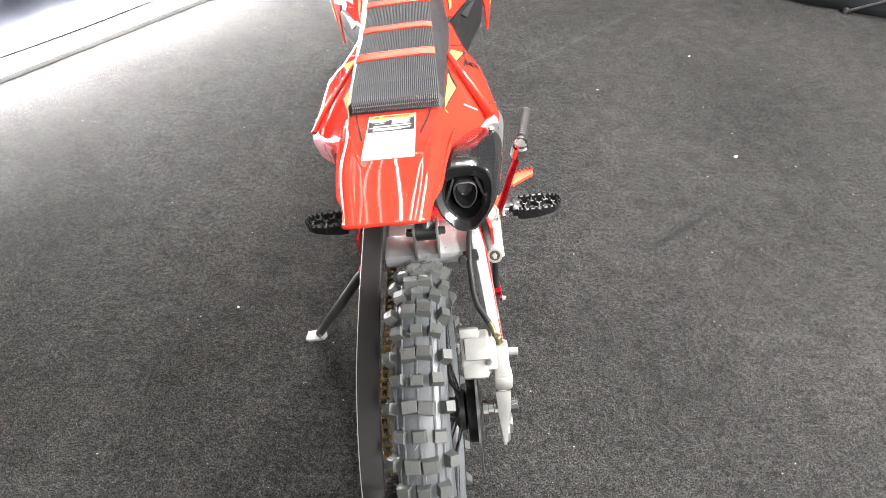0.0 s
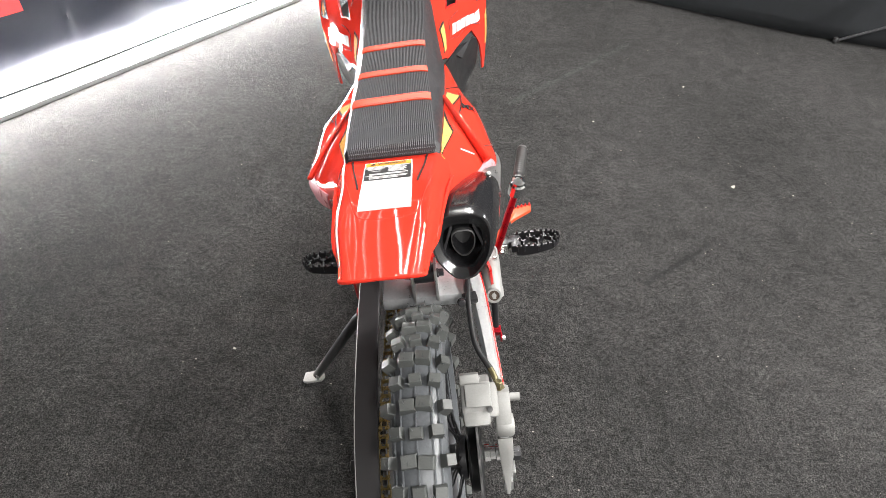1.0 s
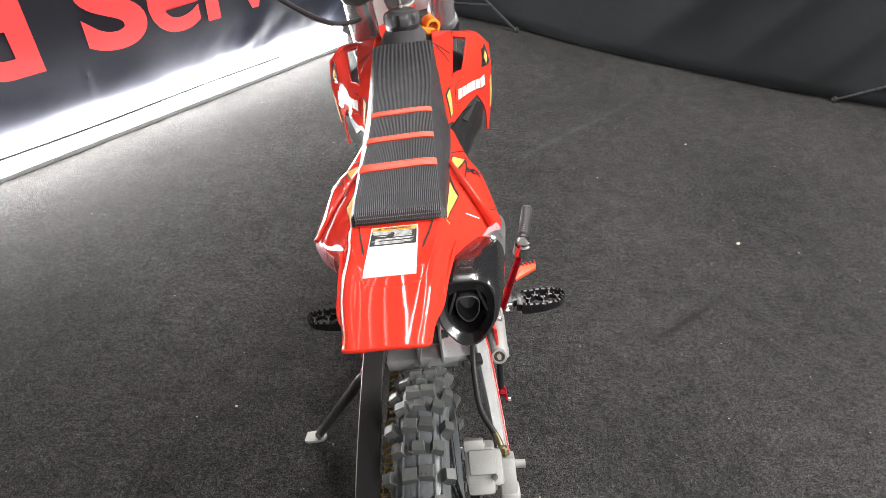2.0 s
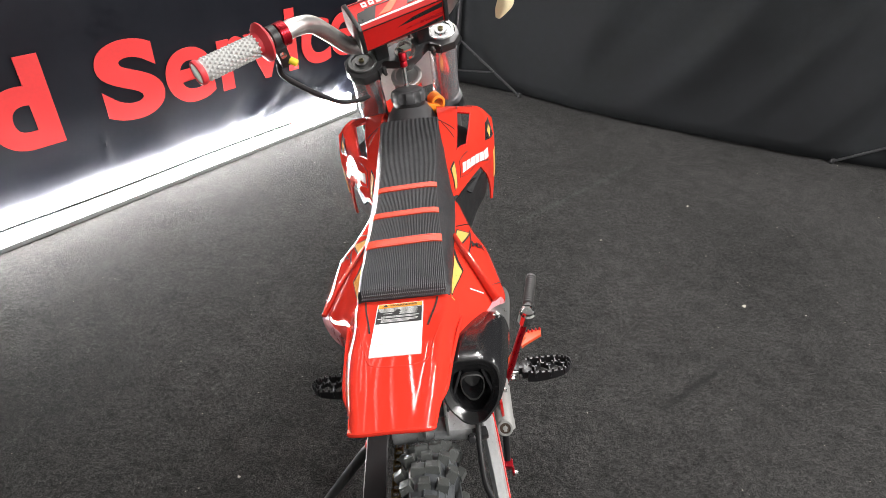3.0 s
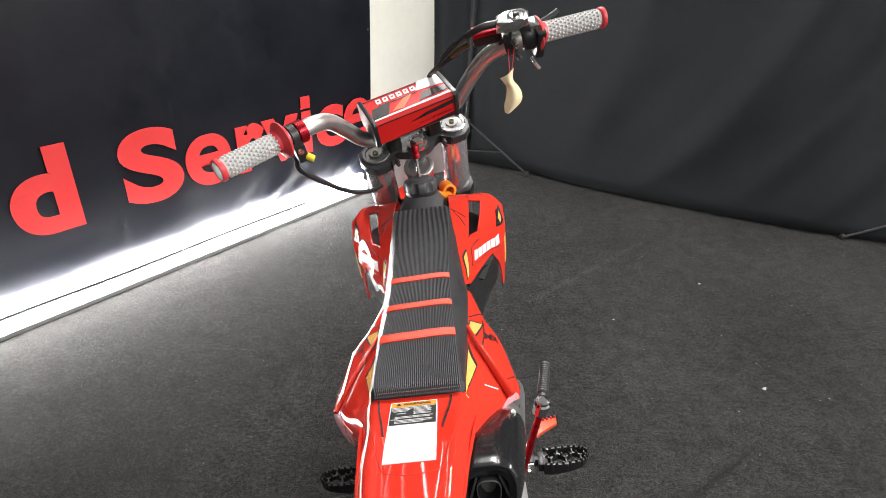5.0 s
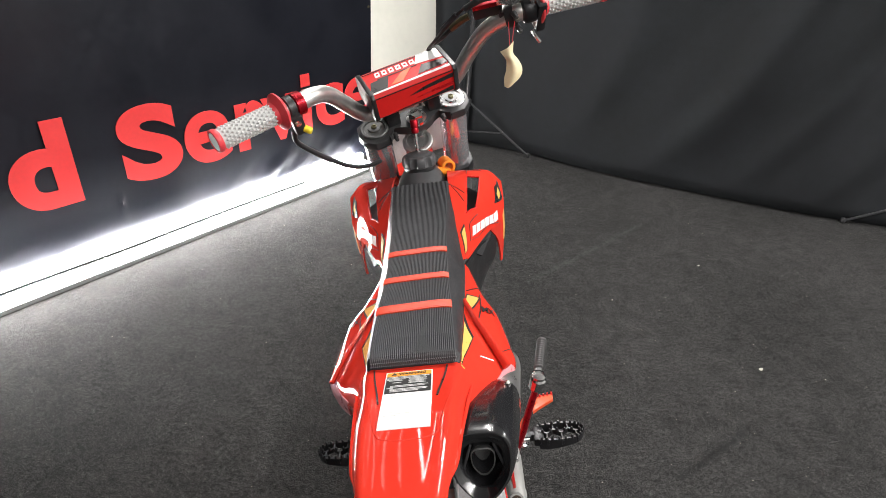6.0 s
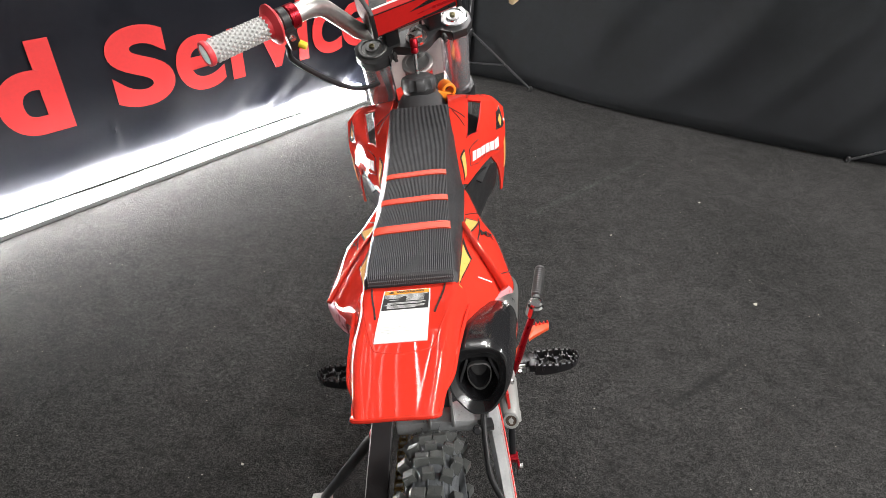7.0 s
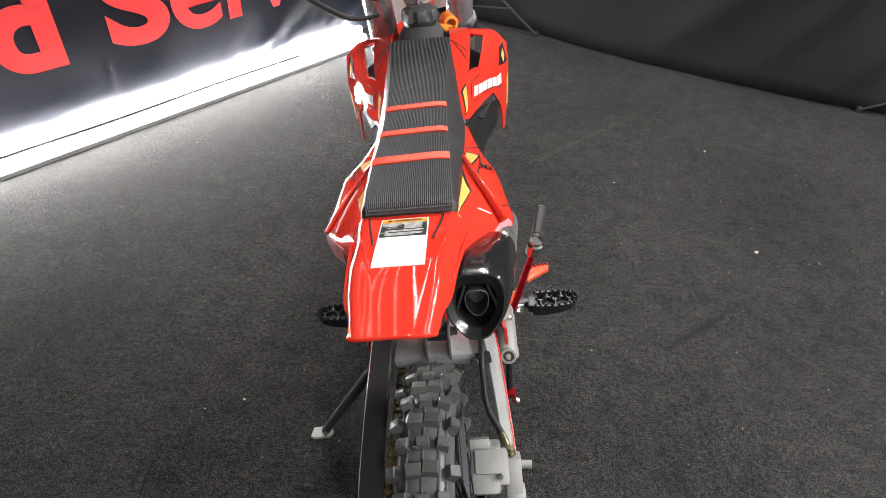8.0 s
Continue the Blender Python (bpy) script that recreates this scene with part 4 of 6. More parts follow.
shock = part("shock_absorber", rod((0.009, 0.20, 0.392), (0.0, 0.34, 0.53), 0.013, 16), BLACK_METAL, bike, "black shock absorber with a red spring")
a0, a1 = Vector((0.008, 0.222, 0.415)), Vector((0.0, 0.33, 0.52))
ax = (a1 - a0).normalized()
s1 = ax.orthogonal().normalized()
s2 = ax.cross(s1)
part("spring", tube([a0 + (a1 - a0) * (i / 96) + (s1 * math.cos(i * math.pi / 6) + s2 * math.sin(i * math.pi / 6)) * 0.023 for i in range(97)], 0.0042, 8, 1), RED_METAL, shock)
part("eyelet", rod((-0.005, 0.20, 0.392), (0.023, 0.20, 0.392), 0.013, 18), BLACK_METAL, shock)

# swingarm
swing = part("swingarm", bars([((0.006, 0.208, 0.345), (0.128, 0.052, 0.022), (-8, 0, 0)), ((0.004, 0.30, 0.325), (0.12, 0.14, 0.03), (-6, 0, 0))], 0.005), PLATE, bike, "silver box-section swingarm")
for sx in (-1, 1):
    loops = []
    for y, x, z, w, h in ((0.42, 0.066, 0.30, 0.022, 0.045), (0.30, 0.072, 0.318, 0.022, 0.046), (0.22, 0.083, 0.315, 0.022, 0.045), (0.15, 0.091, 0.288, 0.020, 0.04), (0.08, 0.098, 0.255, 0.018, 0.036), (0.02, 0.100, 0.226, 0.015, 0.034), (-0.045, 0.100, 0.216, 0.012, 0.032)):
        q = 0.3
        loops.append([Vector((sx * (x + dx * w / 2), y, z + dz * h / 2)) for dx, dz in ((-1, -q * 2), (-1, q * 2), (-q * 2, 1), (q * 2, 1), (1, q * 2), (1, -q * 2), (q * 2, -1), (-q * 2, -1))])
    arm = part("arm", rings(bmesh.new(), loops), SWING, swing, "polished swingarm leg")
    part("red_edge", tube([(sx * 0.084, 0.30, 0.328), (sx * 0.0955, 0.22, 0.323), (sx * 0.1025, 0.15, 0.296), (sx * 0.108, 0.08, 0.262), (sx * 0.108, 0.03, 0.236)], 0.0012, 8, flat=1.0), RED_PAINT, arm)
    part("axle_block", bars([((sx * 0.108, -0.01, 0.22), (0.006, 0.05, 0.03), (0, 0, 0))], 0.002), ALLOY, arm)
bolt((0.110, 0, 0.22), (0.122, 0, 0.22), 0.009, BLACK_METAL, swing, "axle_nut")
bolt((-0.110, 0, 0.22), (-0.122, 0, 0.22), 0.009, BLACK_METAL, swing, "axle_nut")
part("hose_clip", bars([((0.072, 0.178, 0.354), (0.022, 0.016, 0.012), (0, 0, 10))], 0.003), BLACK_PLASTIC, swing, "black hose clip")
bolt((-0.092, 0.262, 0.508), (-0.122, 0.262, 0.508), 0.009, RED_METAL, main_frame, "subframe_bolt", "red anodised bolt end")
bolt((0.060, 0.170, 0.357), (0.060, 0.162, 0.363), 0.006, BLACK_METAL, swing)

# chain guard
GUARD_LINE = [(0.29, 0.374), (0.25, 0.374), (0.18, 0.372), (0.10, 0.366), (0.02, 0.354), (-0.05, 0.336), (-0.11, 0.308), (-0.155, 0.270), (-0.18, 0.235)]
guard_pts = spline([(0, y, z) for y, z in GUARD_LINE], 5)
loops = [[Vector((x * (1 - 0.05 * (q.y < 0) * -q.y / 0.15), q.y, q.z + dz)) for x, dz in ((-0.0895, -0.030), (-0.0895, -0.001), (-0.0885, 0.0), (-0.0605, 0.0), (-0.0595, -0.001), (-0.0595, -0.006), (-0.0615, -0.006), (-0.0615, -0.0025), (-0.0872, -0.0025), (-0.0872, -0.030))] for q in guard_pts]
chain_guard = part("chain_guard", rings(bmesh.new(), loops), GUARD, bike, "long flat black plastic chain guard")
part("worn_edge", tube([(-0.0892 * (1 - 0.05 * (q.y < 0) * -q.y / 0.15), q.y, q.z - 0.0004) for q in guard_pts[::3]], 0.0007, 6, 2), WORN, chain_guard, "pale worn outer edge")
bolt((-0.0895, 0.24, 0.355), (-0.095, 0.24, 0.355), 0.005, CHROME, chain_guard)

# sprockets and the chain
CH_X = -0.060
sprocket = part("rear_sprocket", prism([(r * math.cos(math.pi * k / 41), r * math.sin(math.pi * k / 41)) for k, r in ((k, 0.0845 if k % 2 else 0.078) for k in range(82))], 0.004, pose(CH_X - 0.002, 0, 0.22, 0, 90, 0)), STEEL, bike, "dark steel rear sprocket")
front_r = 0.027
path = []
for k in range(25):
    a = radians(90 + 180 * k / 24)
    path.append((0.081 * math.cos(a), 0.22 + 0.081 * math.sin(a)))
low = [(0.42 * t, 0.139 + 0.055 * t - 0.012 * math.sin(math.pi * t)) for t in [i / 20 for i in range(1, 20)]]
path += low
for k in range(9):
    a = radians(-90 + 180 * k / 8)
    path.append((0.42 + front_r * math.cos(a), 0.22 + front_r * math.sin(a)))
path += [(0.42 * (1 - t), 0.247 + 0.054 * t + 0.004 * math.sin(math.pi * t)) for t in [i / 20 for i in range(1, 20)]]
line = [Vector((0, y, z)) for y, z in path]
total = sum((b - a).length for a, b in zip(line, line[1:] + line[:1]))
count = int(total / 0.0127) // 2 * 2
step = total / count
bm = bmesh.new()
i, left, pos = 0, 0.0, []
seg = list(zip(line, line[1:] + line[:1]))
for k in range(count):
    want = k * step
    while i < len(seg) - 1 and left + (seg[i][1] - seg[i][0]).length < want:
        left += (seg[i][1] - seg[i][0]).length
        i += 1
    a, b = seg[i]
    pos.append(a + (b - a) * ((want - left) / max(1e-6, (b - a).length)))
for k in range(count):
    a, b = pos[k], pos[(k + 1) % count]
    ang = math.degrees(math.atan2(b.z - a.z, b.y - a.y))
    mid = (a + b) / 2
    half = 0.0062 if k % 2 else 0.0047
    for s in (-1, 1):
        box(bm, (0.0011, step + 0.005, 0.0074), pose(CH_X + s * half, mid.y, mid.z, ang, 0, 0), 0.0)
    rod((CH_X - 0.007, a.y, a.z), (CH_X + 0.007, a.y, a.z), 0.0030, 8, bm)
part("chain", bm, CHAIN, bike, "gold roller chain", smooth=False)
part("front_sprocket", lathe([(0.012, -0.003), (front_r, -0.003), (front_r, 0.003), (0.012, 0.003)], 28, pose(CH_X, 0.42, 0.22, 0, 90, 0)), STEEL, bike)


# wheels
def knob_mesh(sx, sy, h, taper):
    """One tyre block, standing on z with its long sides along x and y."""
    bm = bmesh.new()
    a = [bm.verts.new((x * sx / 2 * (1 + taper), y * sy / 2 * (1 + taper), -0.007)) for x, y in ((-1, -1), (1, -1), (1, 1), (-1, 1))]
    b = [bm.verts.new((x * sx / 2, y * sy / 2, h * 0.86)) for x, y in ((-1, -1), (1, -1), (1, 1), (-1, 1))]
    c = [bm.verts.new((x * sx / 2 * 0.9, y * sy / 2 * 0.9, h)) for x, y in ((-1, -1), (1, -1), (1, 1), (-1, 1))]
    for p, q in ((a, b), (b, c)):
        for k in range(4):
            bm.faces.new((p[k], p[(k + 1) % 4], q[(k + 1) % 4], q[k]))
    bm.faces.new(c)
    bm.faces.new(a[::-1])
    bmesh.ops.recalc_face_normals(bm, faces=bm.faces)
    me = bpy.data.meshes.new("knob")
    bm.to_mesh(me)
    bm.free()
    me.materials.append(KNOB_RUBBER)
    return me


KNOBS = {"centre": knob_mesh(0.0176, 0.0142, 0.0092, 0.12), "middle": knob_mesh(0.0142, 0.0126, 0.0092, 0.14), "side": knob_mesh(0.0128, 0.0126, 0.0098, 0.18)}


def wheel(name, cy, cz, radius, half, xf, rows_n, label, rotor_x, rotor_r, parent=bike, spokes=28):
    """A spoked off-road wheel: carcass, separate tread blocks, rim, spokes, hub and brake disc. xf carries it into the bike."""
    side = pose(0, 0, 0, 0, 90, 0)
    base = xf @ pose(0, cy, cz)
    carcass = radius - 0.0105
    profile = []
    for k in range(25):
        a = math.pi * k / 24
        profile.append((carcass - 0.047 + 0.047 * math.sin(a) ** 0.4 if 0 < k < 24 else carcass - 0.047, -half * 0.92 * math.cos(a)))
    inner = [(carcass - 0.058, half * 0.62), (carcass - 0.058, -half * 0.62)]
    tyre = part("tyre" if name == "rear" else "front_tyre", rings(bmesh.new(), [[base @ side @ Vector((r * math.cos(2 * math.pi * k / 72), r * math.sin(2 * math.pi * k / 72), z)) for k in range(72)] for r, z in profile + inner], closed=True), RUBBER, parent, label)
    whisk = bmesh.new()
    rnd = random.Random(5)
    for i in range(rows_n):
        a0 = 2 * math.pi * i / rows_n
        if i % 2:
            spots = [("centre", -0.0094, 0, 0), ("centre", 0.0094, 0, 0), ("side", -half + 0.0035, 0.0095, 34), ("side", half - 0.0035, 0.0095, -34)]
        else:
            spots = [("middle", 0.0, 0, 0), ("middle", -0.0212, 0.0032, 18), ("middle", 0.0212, 0.0032, -18)]
        for kind, x, drop, tilt in spots:
            ang = a0 + rnd.uniform(-0.006, 0.006)
            ob = new("knob", KNOBS[kind])
            m = base @ Matrix.Rotation(-ang, 4, "X") @ Matrix.Translation((x, 0, carcass - drop)) @ pose(0, 0, 0, rnd.uniform(-3, 3), -tilt + rnd.uniform(-3, 3), rnd.uniform(-5, 5))
            ob.matrix_basis = m
            ob.parent = tyre
            if name == "rear":
                for _ in range(2):
                    p = m @ Vector((rnd.uniform(-0.007, 0.007), rnd.choice((-0.007, 0.007)), 0.007))
                    d = (m.to_3x3() @ Vector((rnd.uniform(-0.6, 0.6), rnd.uniform(-1, 1), 0.5))).normalized()
                    tube([p, p + d * rnd.uniform(0.005, 0.012)], (0.0005, 0.0002), 3, 0, whisk)
    for x, h in ((-0.031, -0.0075), (-0.0215, -0.0025), (0.0, 0.0005), (0.0215, -0.0025), (0.031, -0.0075)):
        part("mould_line", rings(bmesh.new(), [[base @ side @ Vector(((carcass + h + dr) * math.cos(2 * math.pi * k / 72), (carcass + h + dr) * math.sin(2 * math.pi * k / 72), x * half / 0.0425 + dz)) for k in range(72)] for dr, dz in ((-0.002, -0.0012), (0.0008, -0.0008), (0.0008, 0.0008), (-0.002, 0.0012))], closed=True), RUBBER, tyre)
    if name == "rear":
        tagged(part("moulding_whiskers", whisk, RUBBER, tyre, smooth=False), "fine rubber moulding whiskers", kind="stuff")
    rim_r = carcass - 0.056
    wh = part("rim", rings(bmesh.new(), [[base @ side @ Vector((r * math.cos(2 * math.pi * k / 64), r * math.sin(2 * math.pi * k / 64), z)) for k in range(64)] for r, z in ((rim_r + 0.008, -0.022), (rim_r + 0.008, -0.025), (rim_r, -0.024), (rim_r - 0.006, -0.012), (rim_r - 0.006, 0.012), (rim_r, 0.024), (rim_r + 0.008, 0.025), (rim_r + 0.008, 0.022), (rim_r + 0.002, 0.010), (rim_r + 0.002, -0.010))], closed=True), BLACK_METAL, parent, "black alloy rim")
    part("hub", lathe([(0.012, -0.05), (0.03, -0.045), (0.03, -0.036), (0.018, -0.03), (0.018, 0.03), (0.03, 0.036), (0.03, 0.045), (0.012, 0.05)], 28, base @ side), BLACK_METAL, wh, "black wheel hub")
    for k in range(spokes):
        a, s = 2 * math.pi * k / spokes, 1 if k % 2 else -1
        b = a + (0.5 if k % 4 < 2 else -0.5)
        p = base @ Vector((s * 0.038, 0.028 * math.cos(b), 0.028 * math.sin(b)))
        q = base @ Vector((s * 0.006, (rim_r - 0.005) * math.cos(a), (rim_r - 0.005) * math.sin(a)))
        part("spoke", rod(p, q, 0.0016, 6), BLACK_METAL, wh)
    rot = rings(bmesh.new(), [[base @ side @ Vector(((r + (0.0025 * math.cos(12 * 2 * math.pi * k / 96) if r > 0.07 else 0)) * math.cos(2 * math.pi * k / 96), (r + (0.0025 * math.cos(12 * 2 * math.pi * k / 96) if r > 0.07 else 0)) * math.sin(2 * math.pi * k / 96), z)) for k in range(96)] for r, z in ((rotor_r, rotor_x - 0.0015), (rotor_r, rotor_x + 0.0015), (rotor_r - 0.026, rotor_x + 0.0015), (rotor_r - 0.026, rotor_x - 0.0015))], closed=True)
    disc = part("brake_disc" if name == "rear" else "front_disc", rot, STEEL, parent, "dark steel wave brake disc")
    part("carrier", lathe([(0.02, rotor_x - 0.004), (0.045, rotor_x - 0.003), (0.062, rotor_x - 0.0015), (0.062, rotor_x + 0.0015), (0.045, rotor_x + 0.003), (0.02, rotor_x + 0.004)], 30, base @ side), BLACK_METAL, disc)
    return tyre


wheel("rear", 0, 0.22, 0.222, 0.0345, Matrix(), 44, "knobbly black off-road rear tyre", 0.064, 0.088)

# rear brake caliper and its bracket
cal_line = [(-0.030, -0.014), (-0.024, -0.020), (0.026, -0.020), (0.032, -0.012), (0.032, 0.006), (0.022, 0.018), (-0.004, 0.022), (-0.018, 0.018), (-0.030, 0.004)]
caliper = part("brake_caliper", prism(cal_line, 0.040, pose(0.047, 0.036, 0.312, 0, 0, 0) @ pose(0, 0, 0, 26, 0, 0) @ pose(0, 0, 0, 90, 0, 90), 0.004), CAST, bike, "pale cast alloy rear brake caliper", smooth=False)
part("pad_cover", bars([((0.066, 0.014, 0.312), (0.036, 0.030, 0.018), (26, 0, 0)), ((0.064, 0.048, 0.328), (0.024, 0.026, 0.014), (26, 0, 0))], 0.006), CAST, caliper)
part("step", bars([((0.070, 0.030, 0.3335), (0.034, 0.030, 0.010), (26, 0, 0)), ((0.060, 0.056, 0.334), (0.026, 0.014, 0.020), (40, 0, 0))], 0.0025), CAST, caliper)
part("seam_screw", lathe([(0.004, 0), (0.004, 0.003), (0.001, 0.0034)], 12, pose(0.084, 0.014, 0.324, 26)), STEEL, caliper)
part("web", bars([((0.083, 0.034, 0.312), (0.026, 0.046, 0.030), (26, 0, 0))], 0.006), CAST, caliper)
part("piston_body", prism([(-0.032, -0.018), (0.022, -0.020), (0.030, -0.010), (0.030, 0.010), (0.020, 0.019), (-0.020, 0.019), (-0.032, 0.010)], 0.022, pose(0.090, 0.028, 0.298) @ pose(0, 0, 0, 26, 0, 0) @ pose(0, 0, 0, 90, 0, 90), 0.004), CAST, caliper)
part("disc_shroud", lathe([(0.034, -0.016), (0.045, -0.015), (0.047, -0.013), (0.047, -0.003), (0.043, -0.002), (0.034, -0.002)], 48, pose(0.064, 0, 0.22, 0, 90, 0)), BLACK_METAL, caliper, "black hub ring beside the brake disc")
part("guide_pin", rod((0.105, 0.040, 0.306), (0.126, 0.039, 0.306), 0.0055, 14), CAST, caliper)
part("piston_housing", lathe([(0.014, 0), (0.016, 0.003), (0.016, 0.020), (0.013, 0.024), (0.004, 0.025)], 24, disc_to((0.090, 0.008, 0.290), (0.12, 0.008, 0.290), 0)), CAST, caliper)
banjo = part("banjo_fitting", lathe([(0.009, 0), (0.009, 0.010), (0.006, 0.011), (0.006, 0.02), (0.004, 0.022)], 6, disc_to((0.098, 0.046, 0.312), (0.099, 0.050, 0.34), 0)), BRASS, caliper, "brass banjo bolt")
part("banjo_neck", tube([(0.097, 0.052, 0.326), (0.094, 0.060, 0.331), (0.090, 0.069, 0.335)], 0.0042, 10), BRASS, banjo)
for y, z in ((0.012, 0.262), (-0.016, 0.245)):
    bolt((0.104, y, z), (0.120, y, z), 0.0065, BLACK_METAL, caliper)
part("bracket", prism([(-0.011, 0.004), (0.010, 0.004), (0.009, -0.018), (0.004, -0.044), (-0.001, -0.070), (-0.005, -0.070), (-0.009, -0.030)], 0.006, pose(0.101, -0.002, 0.264, 42, 0, 0), 0.001), CAST, caliper, "pale tapered caliper bracket")
part("wheel_spacer", lathe([(0.010, 0), (0.016, 0.001), (0.016, 0.008), (0.012, 0.009), (0.012, 0.016), (0.015, 0.017), (0.015, 0.022), (0.009, 0.023)], 22, disc_to((0.070, 0, 0.22), (0.09, 0, 0.22), 0)), CHROME, caliper, "polished axle spacer")
hose = part("brake_hose", tube([(0.091, 0.067, 0.334), (0.074, 0.10, 0.345), (0.070, 0.14, 0.352), (0.070, 0.18, 0.362), (0.075, 0.23, 0.36), (0.095, 0.27, 0.335)], 0.0042, 10), HOSE, bike, "black rubber brake hose")

# rear master cylinder, rod and clevis
mc_a, mc_b = Vector((0.110, 0.287, 0.322)), Vector((0.112, 0.245, 0.264))
master = part("rear_master_cylinder", lathe([(0.011, -0.004), (0.0155, 0), (0.0155, 0.052), (0.0165, 0.054), (0.0165, 0.068), (0.012, 0.070), (0.0112, 0.062), (0.002, 0.062)], 28, disc_to(mc_a, mc_b, 0)), CAST, bike, "silver rear brake master cylinder")
part("reservoir_cap", lathe([(0.0160, -0.004), (0.0160, 0.006), (0.0145, 0.008), (0.0125, 0.0085), (0.0120, 0.0075), (0.002, 0.0078)], 24, pose(0.108, 0.288, 0.328, 25, 0, 0)), CAST, master)
bolt((0.104, 0.300, 0.326), (0.102, 0.304, 0.340), 0.007, BRASS, master, "banjo_bolt")
for dx in (-0.007, 0.008):
    bolt((0.110 + dx, 0.276, 0.326), (0.110 + dx, 0.274, 0.333), 0.003, CHROME, master, "cap_screw")
boss = part("inlet_boss", lathe([(0.010, -0.012), (0.0125, -0.004), (0.0130, 0.008), (0.0120, 0.010), (0.0092, 0.0102), (0.0085, 0.006)], 24, disc_to((0.111, 0.244, 0.276), (0.111, 0.215, 0.296), 0)), CAST, master, "round inlet boss")
part("bore", lathe([(0.0088, 0.0), (0.0086, 0.0085), (0.004, 0.0085), (0.0035, 0.005), (0.001, 0.005)], 18, disc_to((0.111, 0.244, 0.276), (0.111, 0.215, 0.296), 0)), BORE, boss, "dark open bore")
part("push_rod", rod((0.112, 0.247, 0.260), (0.111, 0.232, 0.205), 0.0055, 12), BLACK_METAL, master)
part("clevis", bars([((0.111, 0.229, 0.195), (0.016, 0.013, 0.020), (18, 0, 0)), ((0.1045, 0.225, 0.180), (0.004, 0.012, 0.022), (18, 0, 0)), ((0.1185, 0.225, 0.180), (0.004, 0.012, 0.022), (18, 0, 0))], 0.0015), RED_METAL, master, "red anodised clevis")
bolt((0.1195, 0.224, 0.178), (0.1265, 0.224, 0.178), 0.004, CHROME, master, "clevis_pin")

# silencer
M_A, M_B = Vector((0.071, 0.062, 0.577)), Vector((0.104, 0.30, 0.482))
SHIELD = [(0.0, 0.040), (0.018, 0.039), (0.031, 0.031), (0.035, 0.015), (0.031, -0.006), (0.021, -0.020), (0.0085, -0.030), (-0.0085, -0.030), (-0.021, -0.020), (-0.031, -0.006), (-0.035, 0.015), (-0.031, 0.031), (-0.018, 0.039)]


def shield_ring(c, k, dy=0.0, n=4):
    pts = [Vector((x * k, 0, z * k)) for x, z in SHIELD]
    sm = []
    for i in range(len(pts)):
        a, b, cc, d = pts[i - 1], pts[i], pts[(i + 1) % len(pts)], pts[(i + 2) % len(pts)]
        for j in range(n):
            t = j / n
            sm.append(0.5 * (2 * b + (cc - a) * t + (2 * a - 5 * b + 4 * cc - d) * t * t + (3 * b - a - 3 * cc + d) * t ** 3))
    return [Vector(c) + p + Vector((0, dy + 0.5 * p.z, 0)) for p in sm]


def along(t):
    return M_A + (M_B - M_A) * t


silencer = part("silencer", rings(bmesh.new(), [shield_ring(along(t), k) for t, k in ((0.36, 0.9), (0.38, 0.97), (0.6, 1.0), (0.95, 0.92), (1.0, 0.7))]), ALLOY, bike, "grey alloy silencer canister")
part("end_cap", rings(bmesh.new(), [shield_ring(along(t), k) for t, k in ((0.50, 0.96), (0.485, 1.02), (0.45, 1.05), (0.20, 1.07), (0.13, 1.06), (0.05, 1.01), (0.008, 0.955), (-0.006, 0.90), (-0.006, 0.85), (0.008, 0.74), (0.022, 0.61), (0.034, 0.585), (0.09, 0.53), (0.13, 0.44), (0.14, 0.2))]), BLACK_GLOSS, silencer, "gloss black shield-shaped end cap")
oc = along(0.05) + Vector((0, -0.001, 0.004))
outlet = part("outlet", rings(bmesh.new(), [shield_ring(oc, k, d) for k, d in ((0.42, 0.030), (0.38, 0.012), (0.36, 0.001), (0.325, 0.0), (0.30, 0.004), (0.26, 0.014), (0.08, 0.016))]), BLACK_GLOSS, silencer, "black outlet sleeve")
part("outlet_ring", rings(bmesh.new(), [shield_ring(oc, k, d) for k, d in ((0.365, 0.003), (0.368, -0.0010), (0.338, -0.0014), (0.334, 0.002))], closed=True), STEEL, outlet, "silver edged outlet")
for sx in (-1, 1):
    part("outlet_vane", bars([((0, 0, 0), (0.003, 0.022, 0.026), (0, 0, 0))], 0.001, Matrix.Translation(oc + Vector((0.0180 * sx, 0.010, 0.006))) @ pose(0, 0, 0, -26, -24 * sx, 0)), BLACK_METAL, outlet, "dark vane beside the outlet")
bolt(along(0.42) + Vector((0.024, 0.02, 0.0385)), along(0.42) + Vector((0.025, 0.019, 0.0445)), 0.0035, CHROME, silencer, "cap_rivet")
part("exhaust_pipe", tube([(0.104, 0.29, 0.486), (0.102, 0.38, 0.46), (0.075, 0.52, 0.42), (0.05, 0.68, 0.38), (0.02, 0.76, 0.33), (0.0, 0.735, 0.26)], 0.014, 14), STEEL, bike, "dark steel exhaust pipe")

